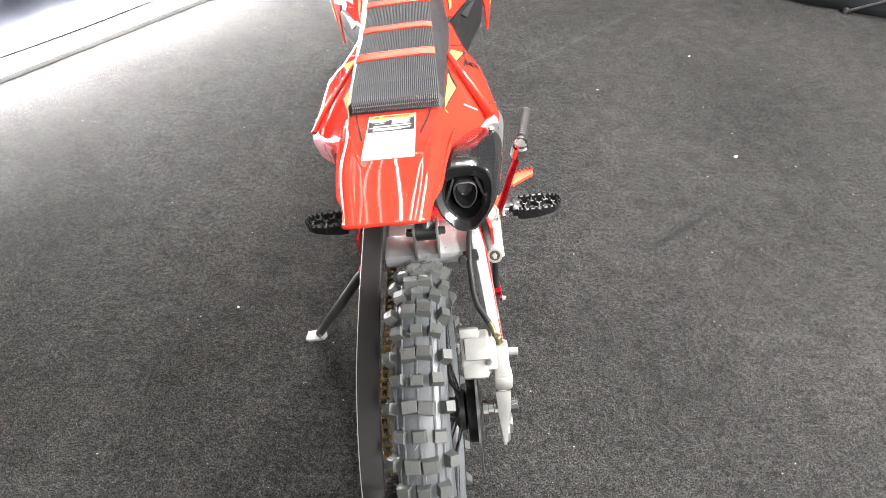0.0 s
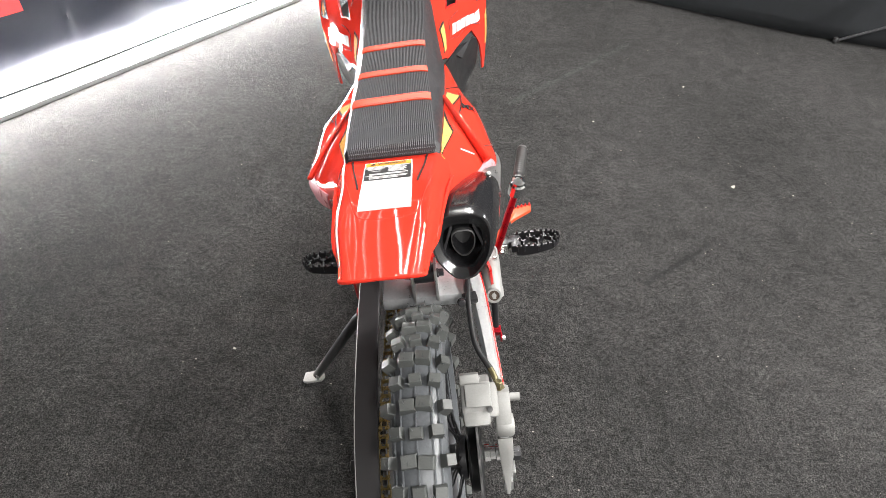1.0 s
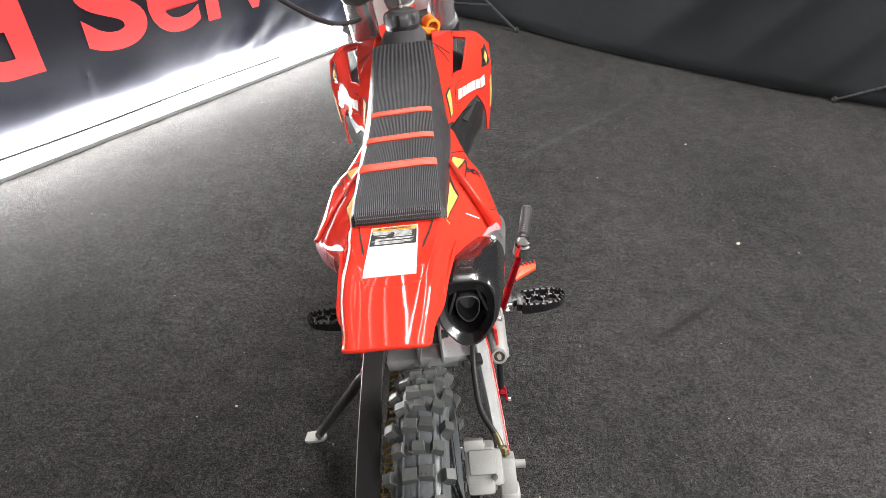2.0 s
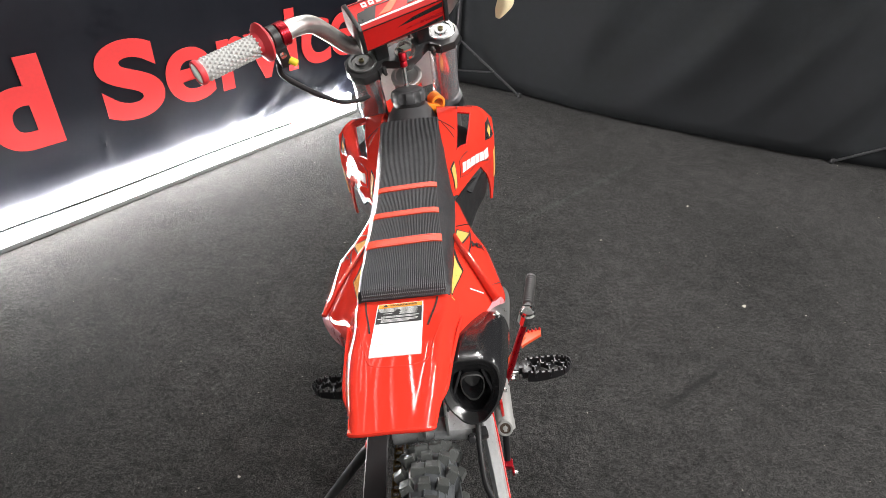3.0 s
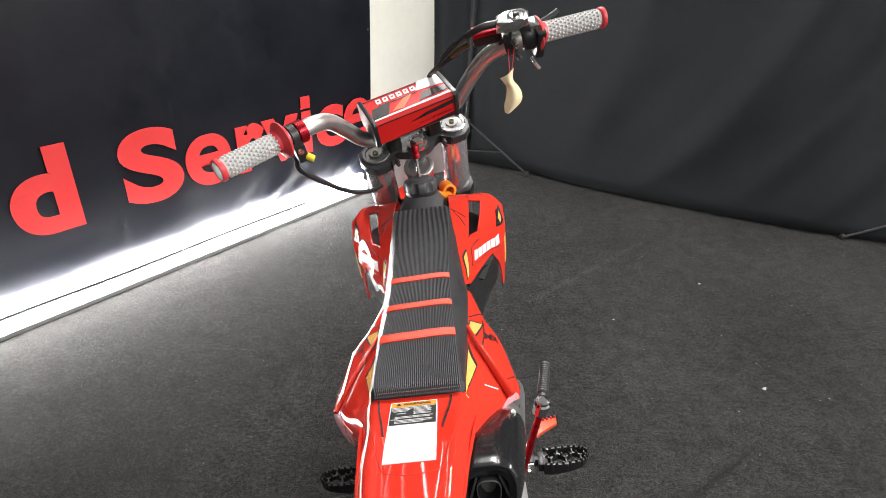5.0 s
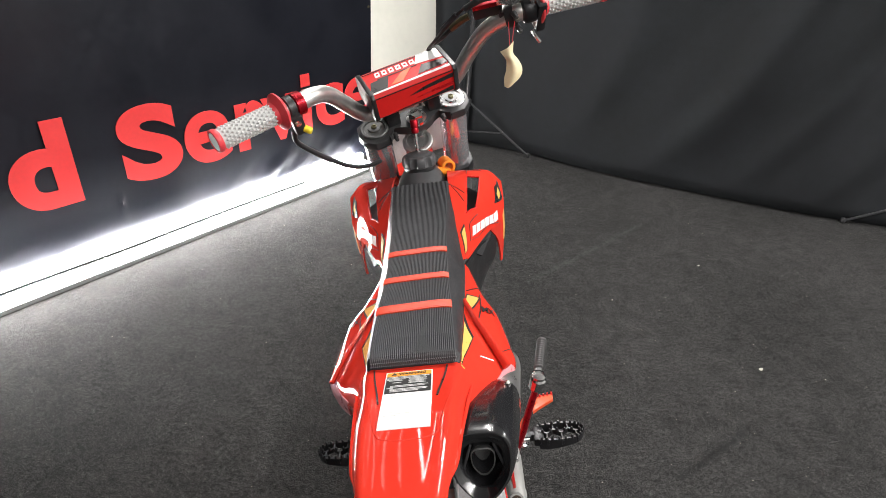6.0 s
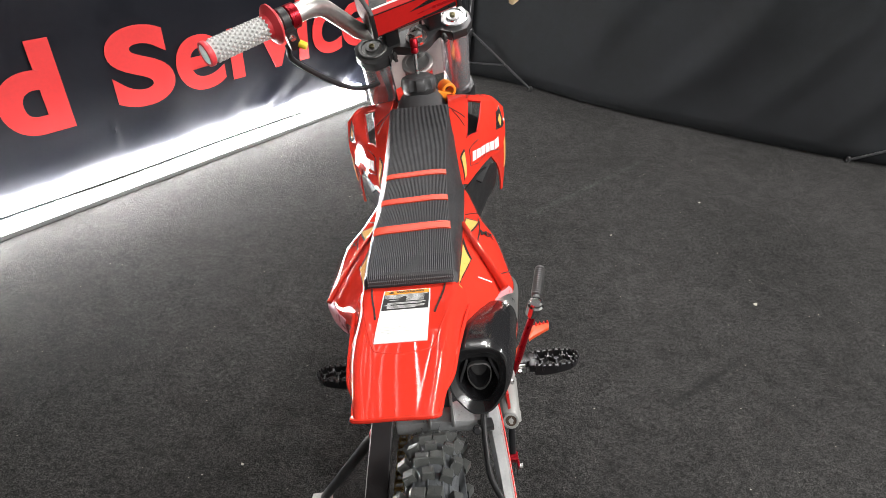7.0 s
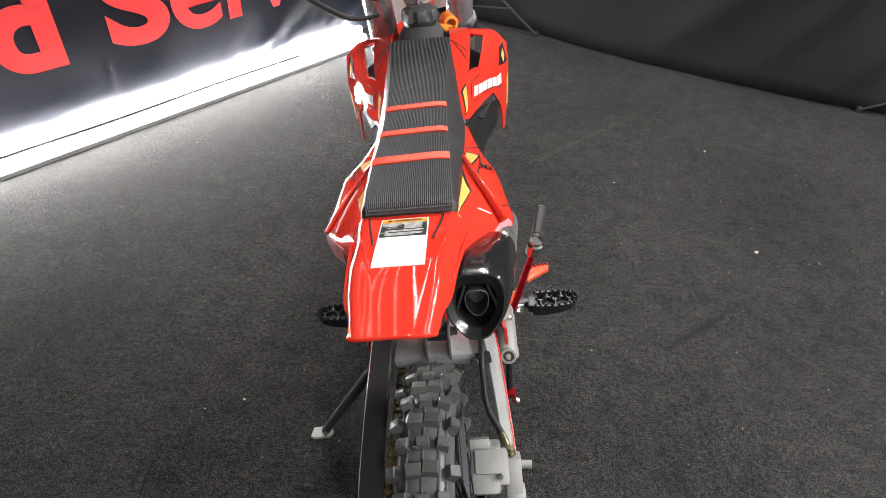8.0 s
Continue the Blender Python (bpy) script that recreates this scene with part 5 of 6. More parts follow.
# footpegs, brake pedal, kick starter, kickstand
def footpeg(sx, z):
    PY = 0.446
    ob = part("footpeg", bars([((sx * 0.142, PY, z), (0.03, 0.022, 0.012), (0, 0, 0)), ((sx * 0.158, PY, z - 0.004), (0.016, 0.012, 0.018), (0, 0, 0))], 0.002), BLACK_METAL, bike, "black toothed footpeg")
    for y in (PY - 0.019, PY + 0.019):
        part("hinge_plate", bars([((sx * 0.136, y, z), (0.036, 0.004, 0.022), (0, 0, 0))], 0.001), ALLOY, ob, "bright hinge plate")
    bolt((sx * 0.143, PY - 0.021, z), (sx * 0.143, PY - 0.031, z), 0.005, CHROME, ob, "hinge_pin")
    # skirted tray: two outer rails, a zigzag rail between them, short webs, teeth along every rail
    def rail(pts, low, high, thick):
        loops = []
        for i, (x, y) in enumerate(pts):
            a, b = pts[max(i - 1, 0)], pts[min(i + 1, len(pts) - 1)]
            d = Vector((b[0] - a[0], b[1] - a[1], 0)).normalized()
            k = Vector((-d.y, d.x, 0)) * thick / 2
            loops.append([Vector((sx * (x + q * k.x), PY + y + q * k.y, z + h)) for q, h in ((-1, low * (1 - 0.6 * max(0.0, (x - 0.19) / 0.07))), (1, low * (1 - 0.6 * max(0.0, (x - 0.19) / 0.07))), (1, high), (-1, high))])
        return rings(bmesh.new(), loops)
    near = [(x, 0.86 * y) for x, y in ((0.172, -0.021), (0.19, -0.0235), (0.215, -0.0245), (0.24, -0.021), (0.254, -0.012), (0.259, 0.0))]
    far = [(x, 0.86 * y) for x, y in ((0.172, 0.019), (0.195, 0.021), (0.22, 0.022), (0.242, 0.019), (0.255, 0.011), (0.259, 0.0))]
    mid = [(x, 0.86 * y) for x, y in ((0.174, 0.004), (0.188, -0.005), (0.202, 0.006), (0.216, -0.005), (0.230, 0.006), (0.244, -0.002), (0.257, 0.0))]
    part("peg_skirt", rail(near, -0.020, 0.006, 0.004), BLACK_METAL, ob)
    part("peg_rail", rail(far, -0.014, 0.006, 0.004), BLACK_METAL, ob)
    part("peg_rail", rail(mid, -0.008, 0.005, 0.0035), BLACK_METAL, ob)
    for x, y0, y1 in ((0.188, -0.0235, -0.005), (0.202, 0.006, 0.021), (0.216, -0.0245, -0.005), (0.230, 0.006, 0.021), (0.244, -0.020, -0.002), (0.174, -0.021, 0.019)):
        part("peg_web", bars([((sx * x, PY + (y0 + y1) / 2, z - 0.002), (0.0035, y1 - y0, 0.013), (0, 0, 0))], 0.001), BLACK_METAL, ob)
    part("peg_stem", bars([((sx * 0.172, PY, z - 0.006), (0.020, 0.034, 0.020), (0, 0, 0))], 0.004), BLACK_METAL, ob)
    for pts, per in ((near, 2), (far, 2), (mid, 1)):
        for (x0, y0), (x1, y1) in zip(pts, pts[1:]):
            for t in [(i + 0.5) / per for i in range(per)]:
                part("tooth", lathe([(0.0036, 0), (0.0030, 0.003), (0.0013, 0.0075)], 6, pose(sx * (x0 + (x1 - x0) * t), PY + y0 + (y1 - y0) * t, z + 0.004)), BLACK_METAL, ob)
    part("peg_bracket", rod((sx * 0.06, PY, z - 0.01), (sx * 0.135, PY, z - 0.004), 0.010, 12), BLACK_METAL, ob)


footpeg(1, 0.186)
footpeg(-1, 0.186)
pedal = part("brake_pedal", tube([(0.108, 0.35, 0.225), (0.122, 0.41, 0.215), (0.142, 0.455, 0.203), (0.166, 0.50, 0.198), (0.178, 0.515, 0.198)], (0.009, 0.006), 10, flat=0.7), PEDAL, bike, "orange-red brake pedal with a toothed tip")
part("pedal_tip", prism([(-0.024, -0.018), (-0.012, -0.012), (0.026, 0.0), (0.030, 0.012), (0.012, 0.018), (-0.018, 0.014)], 0.008, pose(0.188, 0.513, 0.193, 0, 0, 14), 0.001), PEDAL, pedal)
for i in range(5):
    part("tooth", lathe([(0.003, 0), (0.0012, 0.007)], 6, pose(0.180 + 0.008 * i, 0.527 + 0.0015 * i, 0.2)), RED_PAINT, pedal)
kick = part("kick_starter", tube([(0.124, 0.408, 0.187), (0.140, 0.406, 0.24), (0.155, 0.406, 0.30), (0.171, 0.41, 0.350)], (0.0085, 0.0075), 12, flat=0.75), RED_METAL, bike, "red kick starter arm with a folding lever")
part("knuckle", lathe([(0.009, -0.018), (0.0142, -0.016), (0.0142, 0.006), (0.0115, 0.009), (0.0115, 0.014), (0.0075, 0.0155), (0.0070, 0.0135), (0.002, 0.0135)], 22, pose(0.172, 0.411, 0.359, 8, 10, 0)), CHROME, kick, "polished pivot knuckle")
la, lb = Vector((0.174, 0.419, 0.362)), Vector((0.192, 0.492, 0.374))
lm = disc_to(la, lb, 0)
prof = [(0.006, 0.0), (0.006, 0.014)]
for i in range(13):
    prof += [(0.0080, 0.015 + i * 0.005), (0.0098, 0.0165 + i * 0.005), (0.0098, 0.018 + i * 0.005), (0.0080, 0.0195 + i * 0.005)]
prof += [(0.008, 0.082), (0.002, 0.084)]
part("lever", lathe(prof, 16, lm), STEEL, kick, "ribbed dark lever")
part("kick_boss", lathe([(0.016, -0.01), (0.018, 0), (0.016, 0.014), (0.006, 0.016)], 18, pose(0.112, 0.408, 0.187, 0, 90, 0)), RED_METAL, kick)
stand = part("kickstand", tube([(-0.098, 0.222, 0.290), (-0.118, 0.226, 0.266), tuple(BIKE.inverted() @ Vector((-0.156, 0.728, 0.014)))], (0.0095, 0.0085), 14, 0), STEEL, bike, "dark grey steel kickstand with a white foot")
part("foot", prism([(-0.026, -0.010), (-0.018, -0.015), (0.018, -0.013), (0.026, -0.004), (0.024, 0.008), (0.010, 0.013), (-0.020, 0.011)], 0.008, BIKE.inverted() @ pose(-0.163, 0.728, 0.0025, 0, 0, 8) @ Matrix.Diagonal((0.82, 0.85, 1, 1)), 0.002), FOOT, stand, "white stand foot")
part("foot_web", bars([((0, 0, 0), (0.006, 0.022, 0.016), (0, 0, 0))], 0.002, BIKE.inverted() @ pose(-0.154, 0.728, 0.018)), ALLOY, stand)
part("stand_pivot", rod((-0.085, 0.215, 0.302), (-0.103, 0.226, 0.284), 0.013, 14), RED_PAINT, stand)

# ---- steering: forks, clamps, bars ----
STEER = pose(-0.0019, 0.7481, 0.7553, 26, 0, 0) @ pose(0, 0, 0, 0, 0.9, 0) @ pose(0, 0, 0, 0, 0, 22.4)
FS = 0.081
clamp_line = [(-0.108, 0.0), (-0.104, 0.018), (-0.088, 0.027), (-0.068, 0.024), (-0.056, 0.012), (-0.035, 0.004), (-0.02, 0.018), (0.02, 0.018), (0.035, 0.004), (0.056, 0.012), (0.068, 0.024), (0.088, 0.027), (0.104, 0.018), (0.108, 0.0),
              (0.104, -0.018), (0.09, -0.030), (0.066, -0.029), (0.054, -0.010), (0.040, -0.014), (0.026, -0.028), (0.010, -0.036), (-0.010, -0.036), (-0.026, -0.028), (-0.040, -0.014), (-0.054, -0.010), (-0.066, -0.029), (-0.09, -0.030), (-0.104, -0.018)]
clamp_line = [(math.copysign(FS + (abs(x) - FS) * 1.24, x), y * 1.24) if abs(x) > 0.053 else (x, y) for x, y in clamp_line]
clamp = part("upper_clamp", prism(clamp_line, 0.018, STEER @ pose(0, 0, -0.028), 0.003), CLAMP, bike, "black machined upper fork clamp")
part("lower_clamp", prism(clamp_line, 0.03, STEER @ pose(0, 0, -0.205), 0.003), BLACK_METAL, bike, "black lower fork clamp")
part("stem_nut", lathe([(0.019, -0.012), (0.0195, -0.008), (0.0195, -0.004)], 30, STEER @ pose(0, -0.016, 0), lathe([(0.0145, -0.006), (0.0145, 0.006), (0.012, 0.008), (0.011, 0.003), (0.002, 0.002)], 6, STEER @ pose(0, -0.016, 0))), CHROME, clamp, "polished stem nut")
part("stem", rod(STEER @ Vector((0, -0.016, -0.02)), STEER @ Vector((0, -0.016, -0.20)), 0.013, 16), STEEL, clamp)
for sx in (-1, 1):
    fork = part("fork_leg", lathe([(0.0265, -0.012), (0.0272, -0.014), (0.0272, -0.20)], 40, STEER @ pose(sx * FS, 0, 0)), FORK, bike, "polished upper fork tube")
    part("fork_slider", lathe([(0.0275, -0.20), (0.029, -0.21), (0.029, -0.235), (0.0275, -0.24), (0.027, -0.50), (0.015, -0.57)], 28, STEER @ pose(sx * FS, 0, 0)), ALLOY, fork)
    part("fork_cap", lathe([(0.0268, -0.014), (0.0268, -0.006), (0.0252, -0.0045), (0.0205, -0.0045), (0.0192, -0.0065), (0.0125, -0.0065), (0.0118, -0.003), (0.004, -0.003)], 48, STEER @ pose(sx * FS, 0, 0)), CHROME if sx > 0 else STEEL, fork, "machined fork cap", smooth=False)
    part("cap_screw", lathe([(0.0055, -0.004), (0.0055, -0.0005), (0.0035, 0.0), (0.003, -0.002), (0.001, -0.002)], 6, STEER @ pose(sx * FS, 0, 0)), BRASS, fork)
    part("pinch_slot", bars([((sx * FS * 0.78, -0.034, -0.019), (0.0022, 0.008, 0.019), (0, 0, 0))], 0.0004, STEER), BLACK_GLOSS, clamp)
    for z in (-0.015, -0.023):
        bolt(STEER @ Vector((sx * FS * 0.62, -0.026, z)), STEER @ Vector((sx * FS * 0.62, -0.036, z)), 0.0038, STEEL, clamp, "pinch_bolt")
    part("bar_mount", bars([((sx * 0.042, 0.006, 0.008), (0.026, 0.034, 0.04), (0, 0, 0))], 0.004, STEER), BLACK_METAL, clamp)

BAR = [(0.0, 0.004, 0.026), (0.05, 0.004, 0.026), (0.080, 0.002, 0.029), (0.098, -0.001, 0.042), (0.124, -0.007, 0.083), (0.150, -0.026, 0.128), (0.180, -0.054, 0.157), (0.212, -0.069, 0.165), (0.3407, -0.0858, 0.1675)]
RISE = [0.0, 0.0, 0.0, 0.002, 0.004, 0.007, 0.010, 0.011, 0.004]
bar_pts = [(-0.3310, -0.1107, 0.1894)] + [(-x, y, z) for x, y, z in BAR[-2:0:-1]] + [(x, y, z + k) for (x, y, z), k in zip(BAR, RISE)]
handlebar = part("handlebar", tube(bar_pts, 0.0140, 18, 8, xf=STEER), BAR_ALLOY, bike, "bent brushed alloy handlebar turned to one side")
part("crossbar", rod(STEER @ Vector((-0.074, -0.006, 0.066)), STEER @ Vector((0.074, -0.006, 0.066)), 0.007, 12), BAR_ALLOY, handlebar)
# bar pad: a wedge with printed faces and black ends
PAD_X0, PAD_X1 = -0.079, 0.078
pad_sec = [(-0.036, 0.044), (-0.041, 0.050), (-0.038, 0.091), (-0.033, 0.096), (0.034, 0.090), (0.042, 0.083), (0.040, 0.050), (0.034, 0.044)]
pad = part("bar_pad", rings(bmesh.new(), [[STEER @ Vector((x, y, z)) for y, z in pad_sec] for x in (PAD_X0, PAD_X0 + 0.01, 0.0, PAD_X1 - 0.01, PAD_X1)]), PAD_RED, bike, "red foam bar pad with printed graphics and black ends")
for x, s in ((PAD_X0, -1), (PAD_X1, 1)):
    part("pad_end", rings(bmesh.new(), [[STEER @ Vector((x + s * d, y * k, 0.068 + (z - 0.068) * k)) for y, z in pad_sec] for d, k in ((-0.004, 1.07), (0.001, 1.09), (0.004, 1.05), (0.004, 0.6), (0.0045, 0.2))]), BLACK_PLASTIC, pad, "black pad end")
TOP = [[STEER @ Vector((PAD_X0 + 0.002 + (PAD_X1 - PAD_X0 - 0.004) * i / 4, -0.033 + 0.067 * j / 2, 0.096 - 0.006 * j / 2)) for j in range(3)] for i in range(5)]
REAR = [[STEER @ Vector((PAD_X0 + 0.002 + (PAD_X1 - PAD_X0 - 0.004) * i / 4, -0.041 + 0.003 * j / 2, 0.050 + 0.041 * j / 2)) for j in range(3)] for i in range(5)]
t_out, r_out = (STEER.to_3x3() @ Vector((0, -0.3, 1))), (STEER.to_3x3() @ Vector((0, -1, 0.3)))
for i in range(6):
    u = 0.15 + i * 0.088
    part("graphic_block", decal(TOP, [(u, 0.66), (u + 0.062, 0.66), (u + 0.070, 0.86), (u + 0.008, 0.86)], t_out, 2, 2), WHITE_GRAPHIC, pad, "white printed block")
    part("block_notch", decal(TOP, [(u + 0.020, 0.73), (u + 0.046, 0.73), (u + 0.050, 0.79), (u + 0.024, 0.79)], t_out, 2, 2, 0.0013), PAD_RED, pad)
part("graphic_line", decal(TOP, [(0.02, 0.93), (0.80, 0.93), (0.80, 0.955), (0.02, 0.955)], t_out, 8, 1), BLACK_GRAPHIC, pad)
part("graphic_flash", decal(TOP, [(0.26, 0.14), (0.46, 0.52), (0.58, 0.56), (0.40, 0.12)], t_out, 6, 4), ORANGE_PRINT, pad, "orange printed flash")
part("graphic_flash", decal(TOP, [(0.0, 0.06), (0.20, 0.06), (0.30, 0.58), (0.06, 0.50)], t_out), BLACK_GRAPHIC, pad, "black printed flash")
part("graphic_flash", decal(TOP, [(0.64, 0.62), (0.72, 0.99), (0.98, 0.99), (0.98, 0.52)], t_out, 6, 6), WHITE_GRAPHIC, pad, "white printed flash")
part("graphic_flash", decal(TOP, [(0.60, 0.16), (0.70, 0.50), (0.98, 0.42), (0.98, 0.20)], t_out, 6, 4), BLACK_GRAPHIC, pad, "black printed flash")
part("graphic_line", decal(TOP, [(0.02, 0.0), (0.98, 0.02), (0.98, 0.10), (0.02, 0.05)], t_out, 10, 1, 0.0011), WHITE_GRAPHIC, pad, "white printed line")
part("graphic_line", decal(TOP, [(0.16, 0.58), (0.66, 0.58), (0.64, 0.55), (0.16, 0.55)], t_out, 10, 1), BLACK_GRAPHIC, pad)
part("graphic_flash", decal(REAR, [(0.42, 0.52), (0.62, 0.72), (0.98, 0.86), (0.98, 0.66)], r_out, 8, 3), BLACK_GRAPHIC, pad, "black printed flash")
part("graphic_flash", decal(REAR, [(0.50, 0.30), (0.72, 0.40), (0.98, 0.42), (0.98, 0.30)], r_out, 8, 3), RED_DARK, pad, "dark red printed flash")
part("graphic_flash", decal(REAR, [(0.22, 0.02), (0.97, 0.02), (0.97, 0.22), (0.72, 0.12)], r_out, 8, 2), BLACK_GRAPHIC, pad, "black printed flash")
part("graphic_line", decal(REAR, [(0.02, 0.95), (0.97, 0.95), (0.97, 0.985), (0.02, 0.985)], r_out, 8, 1), BLACK_GRAPHIC, pad)
part("pad_strap", bars([((0.0, 0.006, 0.030), (0.15, 0.05, 0.006), (0, 0, 0))], 0.002, STEER), BLACK_PLASTIC, pad)


def grip(sx, inner, outer):
    """A waffle grip between two points of the bar, with red flange and end ring."""
    a, b = STEER @ Vector(inner), STEER @ Vector(outer)
    m = disc_to(a, b, 0)
    h = (b - a).length
    bm = lathe([(0.0144, 0), (0.0146, 0.004), (0.0146, h - 0.006), (0.0144, h)], 30, m)
    for i in range(15):
        z = 0.010 + (h - 0.022) * i / 14
        for k in range(14):
            t = 2 * math.pi * (k + 0.5 * (i % 2)) / 14
            c, s = math.cos(t), math.sin(t)
            p = [m @ Vector((0.0140 * math.cos(t + dt), 0.0140 * math.sin(t + dt), z + dz)) for dt, dz in ((-0.21, 0), (0, -0.0042), (0.21, 0), (0, 0.0042))]
            tip = [m @ Vector((0.0170 * math.cos(t + dt), 0.0170 * math.sin(t + dt), z + dz)) for dt, dz in ((-0.06, 0), (0, -0.0012), (0.06, 0), (0, 0.0012))]
            v, w = [bm.verts.new(q) for q in p], [bm.verts.new(q) for q in tip]
            for j in range(4):
                bm.faces.new((v[j], v[(j + 1) % 4], w[(j + 1) % 4], w[j]))
            bm.faces.new(w)
    ob = part("grip", bm, GRIP, bike, "grey waffle-pattern rubber grip", smooth=False)
    part("flange", lathe([(0.016, -0.012), (0.0255, -0.008), (0.0290, -0.0055), (0.0290, -0.003), (0.0265, -0.001), (0.018, 0.004), (0.0158, 0.010)], 36, m), RED_RUBBER, ob, "red rubber flange")
    part("end_ring", lathe([(0.0150, h - 0.006), (0.0172, h - 0.004), (0.0178, h - 0.001), (0.0172, h + 0.003), (0.0152, h + 0.004), (0.0145, h + 0.001), (0.002, h)], 32, m), RED_RUBBER, ob, "red end ring")
    part("end_plug", lathe([(0.0138, h + 0.0015), (0.0135, h + 0.003), (0.002, h + 0.0035)], 24, m), GRIP, ob, "pale end plug")
    return ob


grip(-1, (-0.237, -0.0770, 0.1703), (-0.3315, -0.1109, 0.1895))
grip(1, (0.226, -0.0712, 0.1775), (0.340, -0.0858, 0.1725))

# left switch
sw_m = STEER @ disc_to((-0.215, -0.0700, 0.1660), (-0.237, -0.0770, 0.1703), 0)
switch = part("kill_switch", lathe([(0.013, -0.004), (0.0180, -0.003), (0.0180, 0.008), (0.013, 0.009)], 24, sw_m), BLACK_PLASTIC, bike, "black switch clamp with a yellow button")
part("red_clamp", lathe([(0.013, -0.021), (0.0182, -0.020), (0.0182, -0.006), (0.013, -0.005)], 24, sw_m), RED_METAL, switch, "red clamp ring")
part("switch_body", bars([((-0.214, -0.088, 0.146), (0.018, 0.016, 0.034), (0, 0, 8))], 0.003, STEER), BLACK_PLASTIC, switch)
part("button", lathe([(0.0058, 0), (0.0058, 0.010), (0.0045, 0.012), (0.001, 0.0122)], 18, STEER @ disc_to((-0.207, -0.092, 0.136), (-0.196, -0.102, 0.130), 0)), YELLOW_BUTTON, switch, "yellow push button")
part("dial", lathe([(0.005, 0), (0.005, 0.003), (0.001, 0.0032)], 14, STEER @ disc_to((-0.214, -0.096, 0.153), (-0.214, -0.106, 0.156), 0)), CHROME, switch)
part("switch_cable", tube([STEER @ Vector(q) for q in ((-0.224, -0.086, 0.134), (-0.226, -0.084, 0.108), (-0.206, -0.080, 0.070), (-0.178, -0.076, 0.028), (-0.148, -0.064, -0.014), (-0.112, -0.046, -0.046), (-0.07, 0.0, -0.09))], 0.0044, 10), HOSE, switch, "black sleeved cable")

# right throttle, brake master cylinder, lever
th_m = STEER @ disc_to((0.196, -0.066, 0.176), (0.226, -0.075, 0.1785), 0)
throttle = part("throttle_housing", lathe([(0.014, -0.002), (0.0195, 0.0), (0.021, 0.004), (0.021, 0.018), (0.019, 0.022), (0.014, 0.023)], 28, th_m), BLACK_METAL, bike, "black and chrome throttle housing")
part("throttle_cover", prism([(-0.032, -0.012), (-0.026, 0.010), (-0.008, 0.020), (0.016, 0.018), (0.022, 0.004), (0.016, -0.016), (-0.010, -0.018)], 0.020, STEER @ pose(0.192, -0.050, 0.192, -4, 0, -14) @ Matrix.Diagonal((1.12, 1.08, 1.0, 1)), 0.004), CHROME, throttle, "chrome throttle cover")
part("cover_dish", lathe([(0.0175, 0), (0.0180, 0.0012), (0.0150, 0.0018), (0.0135, 0.0008), (0.0110, 0.0006), (0.0105, 0.0020), (0.004, 0.0024)], 26, STEER @ pose(0.192, -0.051, 0.2120, -4, 0, 0) @ Matrix.Diagonal((0.86, 0.86, 1, 1))), CHROME, throttle, "round chrome dish")
part("cover_screw", lathe([(0.006, 0), (0.0065, 0.002), (0.004, 0.0035), (0.001, 0.0037)], 6, STEER @ pose(0.192, -0.051, 0.2138, -4, 0, 0)), BLACK_METAL, throttle)
part("cover_side", bars([((0.212, -0.070, 0.190), (0.018, 0.024, 0.034), (8, 0, -10))], 0.004, STEER), CHROME, throttle)
part("housing_cheek", bars([((0.219, -0.080, 0.172), (0.016, 0.030, 0.052), (8, 0, -10))], 0.004, STEER), BLACK_METAL, throttle)
part("cable_boot", tube([STEER @ Vector(q) for q in ((0.162, -0.046, 0.206), (0.134, -0.042, 0.207), (0.108, -0.030, 0.192))], (0.0065, 0.005), 12), HOSE, throttle, "black cable boot")
part("cable_adjuster", rod(STEER @ Vector((0.096, -0.022, 0.182)), STEER @ Vector((0.074, -0.006, 0.150)), 0.0048, 10), BLACK_METAL, throttle)
part("throttle_cable", tube([STEER @ Vector(q) for q in ((0.108, -0.030, 0.195), (0.086, -0.014, 0.166), (0.062, 0.008, 0.122), (0.06, 0.05, 0.07), (0.04, 0.06, 0.0), (0.03, 0.04, -0.08))], 0.0028, 8), HOSE, throttle, "black throttle cable")
fm = part("front_master_cylinder", bars([((0.150, -0.028, 0.176), (0.050, 0.022, 0.020), (0, -8, -22)), ((0.172, -0.044, 0.166), (0.016, 0.026, 0.026), (0, 0, -22))], 0.004, STEER), BLACK_METAL, bike, "black front brake master cylinder with a red lid")
part("reservoir_lid", bars([((0.148, -0.030, 0.190), (0.050, 0.025, 0.008), (0, -8, -22))], 0.002, STEER), RED_METAL, fm)
part("bar_clamp", lathe([(0.0135, -0.006), (0.0185, -0.005), (0.0185, 0.009), (0.0135, 0.010)], 24, STEER @ disc_to((0.178, -0.055, 0.166), (0.194, -0.065, 0.172), 0)), BLACK_METAL, fm)
for q in ((0.182, -0.075, 0.156), (0.176, -0.070, 0.182)):
    bolt(STEER @ Vector(q), STEER @ Vector((q[0], q[1] - 0.012, q[2] - 0.002)), 0.0045, STEEL, fm, "clamp_bolt")
part("hose_fitting", tube([STEER @ Vector(q) for q in ((0.122, -0.014, 0.164), (0.108, -0.008, 0.156), (0.094, 0.0, 0.142))], 0.0062, 8), BRASS, fm, "brass hose fitting")
part("front_hose", tube([STEER @ Vector(q) for q in ((0.096, -0.002, 0.144), (0.080, 0.010, 0.124), (0.06, 0.034, 0.09), (0.055, 0.05, 0.03), (0.08, 0.05, -0.1), (0.1, 0.03, -0.3))], 0.0042, 8), HOSE, fm, "black brake hose")
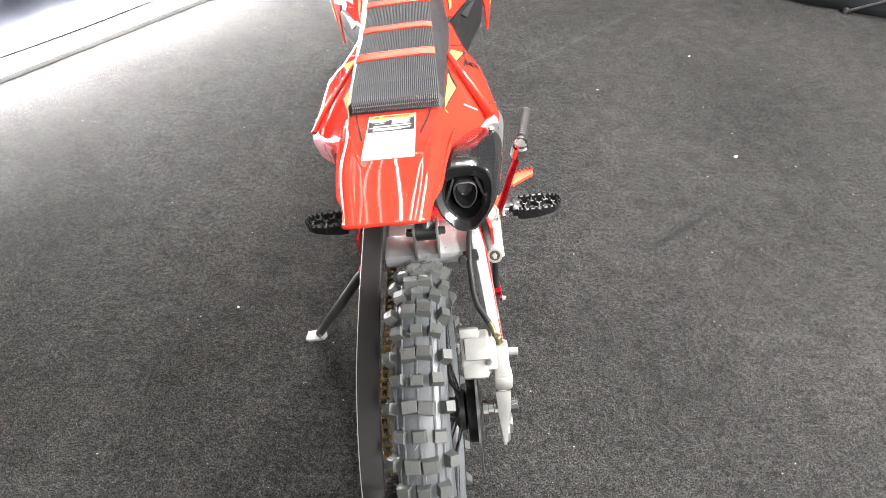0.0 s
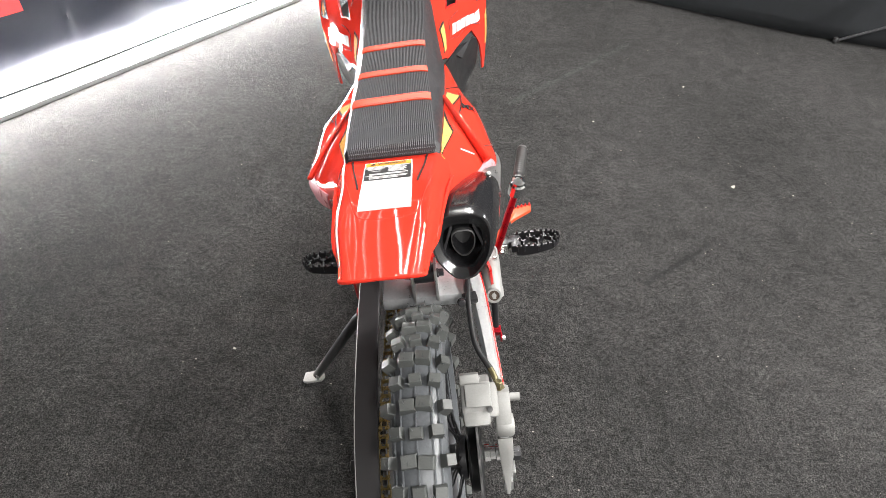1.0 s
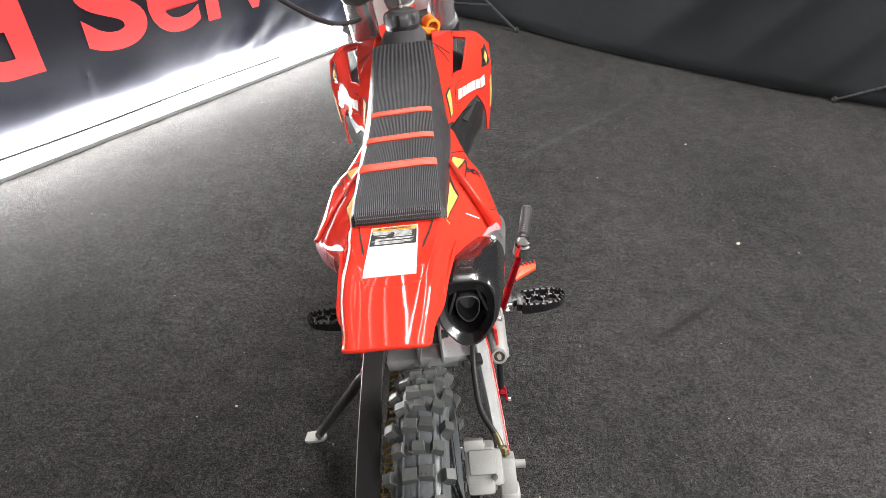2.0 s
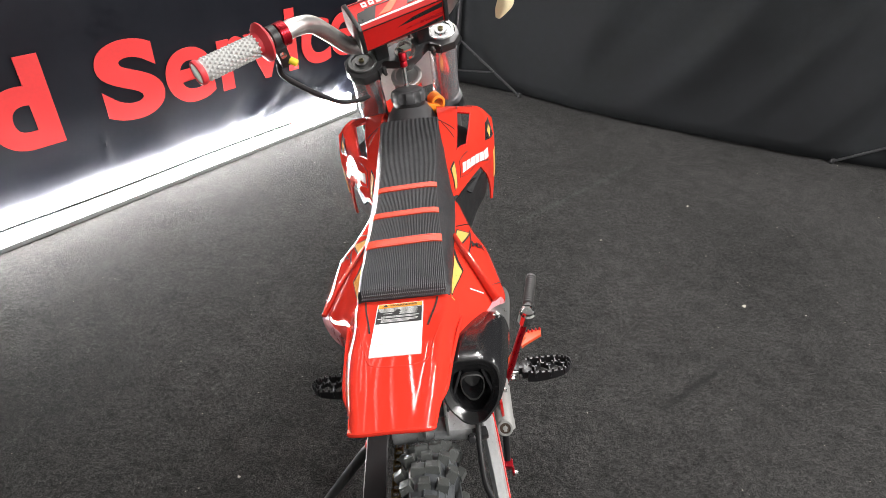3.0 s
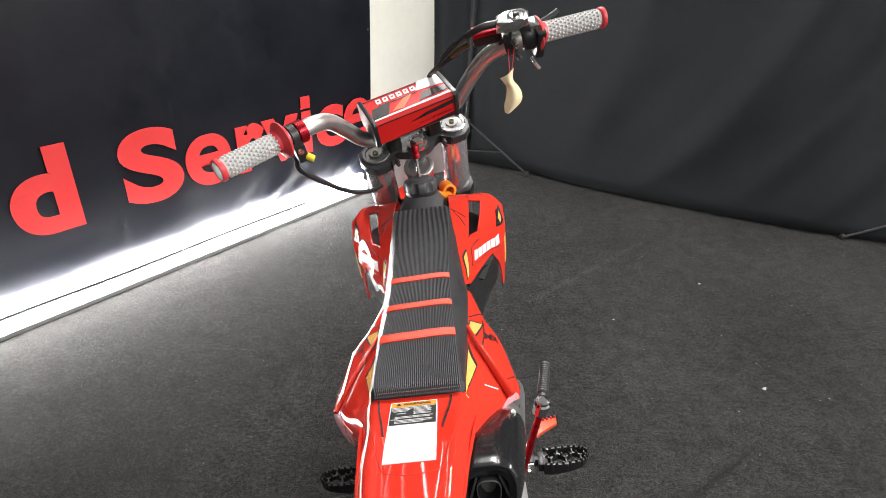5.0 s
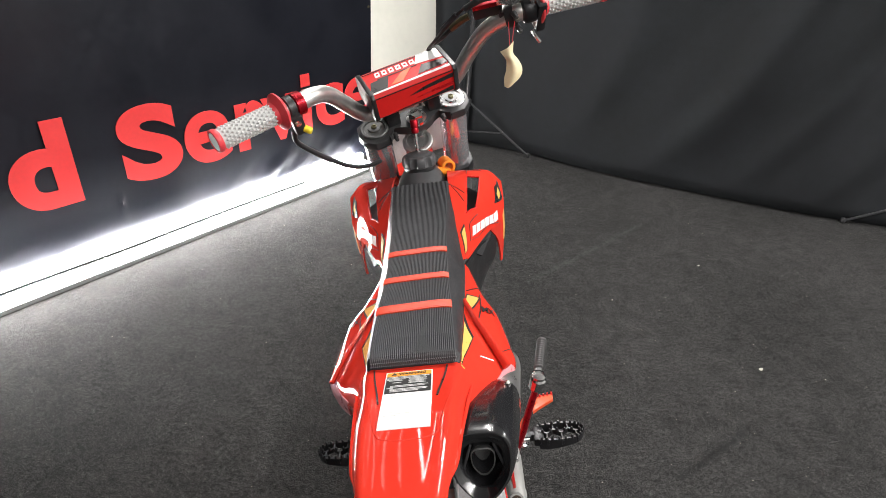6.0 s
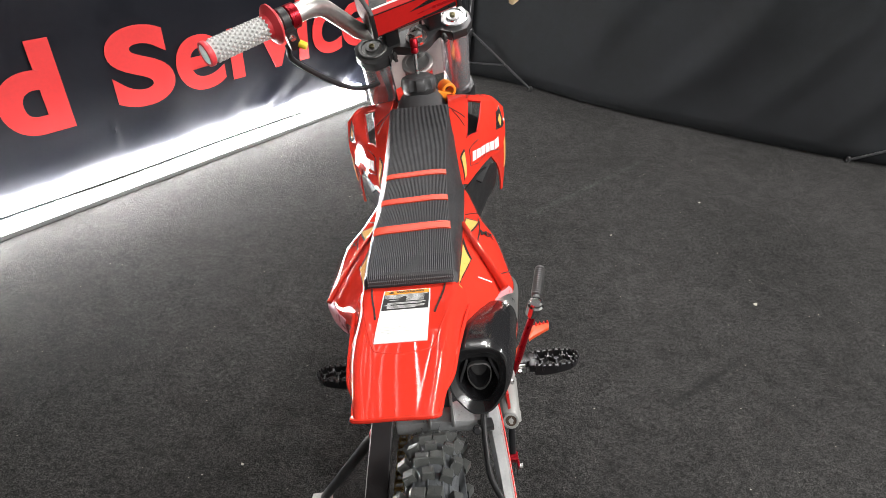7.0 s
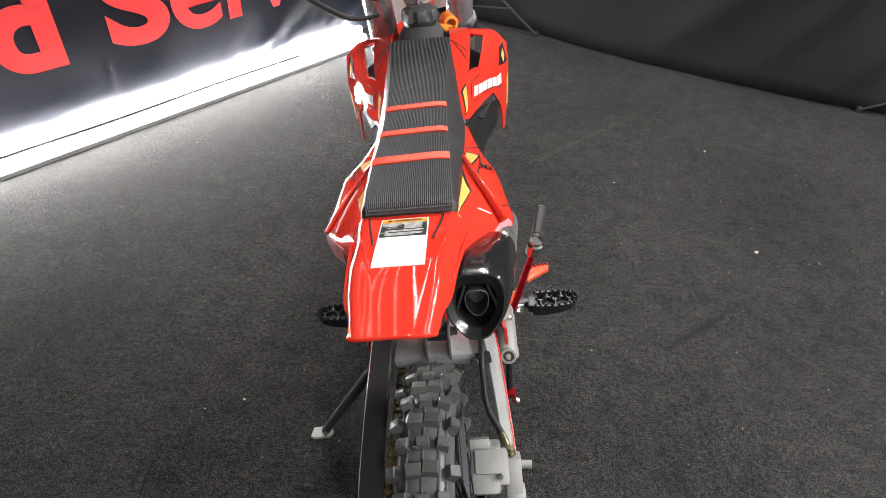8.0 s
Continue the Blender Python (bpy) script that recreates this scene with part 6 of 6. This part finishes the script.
part("brake_lever", tube([STEER @ Vector(q) for q in ((0.165, -0.026, 0.166), (0.20, -0.030, 0.166), (0.24, -0.034, 0.167), (0.272, -0.036, 0.175), (0.286, -0.034, 0.179))], (0.006, 0.0048), 10, flat=0.7), BLACK_METAL, fm, "black brake lever")
part("choke_lever", tube([STEER @ Vector(q) for q in ((0.206, -0.082, 0.146), (0.210, -0.090, 0.136), (0.215, -0.094, 0.127))], (0.0025, 0.004), 8), CHROME, throttle, "small chrome lever")

# key tag hanging from the throttle
tag_top = STEER @ Vector((0.166, -0.078, 0.160))
key_tag = empty("key_tag", BIKE @ Matrix.Translation(tag_top), "folded cream paper tag on a red string hanging from the handlebar", "paper tag")
bm = bmesh.new()
for dx in (0.0, 0.010):
    tube([Vector((dx - 0.002, 0, 0.012)), Vector((dx * 0.3 - 0.002, 0, -0.028)), Vector((-0.003, -0.004, -0.042))], 0.0008, 6, 4, bm)
part("string", bm, RED_RUBBER, key_tag, "red string")
tag_rows = [[(-0.019, 0.002, -0.034), (-0.006, -0.003, -0.028), (0.005, 0.0, -0.019)], [(-0.012, 0.0, -0.044), (-0.003, -0.005, -0.042), (0.003, 0.002, -0.038)], [(-0.009, 0.003, -0.052), (0.001, -0.004, -0.052), (0.011, 0.003, -0.050)],
            [(-0.011, 0.0, -0.066), (0.003, -0.006, -0.066), (0.017, 0.001, -0.064)], [(-0.015, 0.002, -0.080), (0.0, -0.004, -0.081), (0.014, 0.002, -0.079)], [(-0.015, 0.004, -0.094), (-0.009, 0.0, -0.096), (-0.002, 0.002, -0.093)]]
part("paper", patch(grid_of(tag_rows), 16, 10, 0.0006, Vector((0, -1, 0.2))), PAPER, key_tag)

# orange cable guide beside the tank, front plate, fender and wheel
part("cable_guide", rings(bmesh.new(), [[Vector((0.050, 0.742, 0.640)) + Matrix.Rotation(radians(18), 3, "Z") @ Vector((r * math.cos(2 * math.pi * k / 24), y, r * math.sin(2 * math.pi * k / 24))) for k in range(24)] for r, y in ((0.012, -0.014), (0.014, -0.013), (0.014, 0.016), (0.012, 0.018), (0.0092, 0.018), (0.0092, -0.014))], closed=True), ORANGE, bike, "orange plastic ring behind the tank")
part("guide_bracket", bars([((0.040, 0.728, 0.632), (0.030, 0.014, 0.018), (0, 20, 24))], 0.003), ORANGE, bike, "orange plastic bracket")
plate = part("number_plate", patch(grid_of([[(-0.085, 0.055, -0.19), (0, 0.075, -0.20), (0.085, 0.055, -0.19)], [(-0.09, 0.06, -0.10), (0, 0.085, -0.10), (0.09, 0.06, -0.10)], [(-0.07, 0.06, 0.01), (0, 0.08, 0.02), (0.07, 0.06, 0.01)]]), 12, 12, 0.003, Vector((0, 1, 0))), WHITE_GRAPHIC, bike, "pale plastic front number plate")
plate.matrix_basis = STEER
ff = part("front_fender", patch(grid_of([[(-0.045, -0.16, -0.275), (0, -0.16, -0.262), (0.045, -0.16, -0.275)], [(-0.05, -0.02, -0.245), (0, -0.02, -0.228), (0.05, -0.02, -0.245)], [(-0.048, 0.14, -0.275), (0, 0.14, -0.255), (0.048, 0.14, -0.275)], [(-0.03, 0.26, -0.34), (0, 0.26, -0.325), (0.03, 0.26, -0.34)]]), 20, 12, 0.003, UP), RED, bike, "red plastic front fender")
ff.matrix_basis = STEER
wheel("front", 0.012, -0.555, 0.24, 0.0345, STEER, 44, "knobbly black off-road front tyre", -0.055, 0.08)
part("front_axle", rod(STEER @ Vector((-0.095, 0.012, -0.555)), STEER @ Vector((0.095, 0.012, -0.555)), 0.008, 12), STEEL, bike)
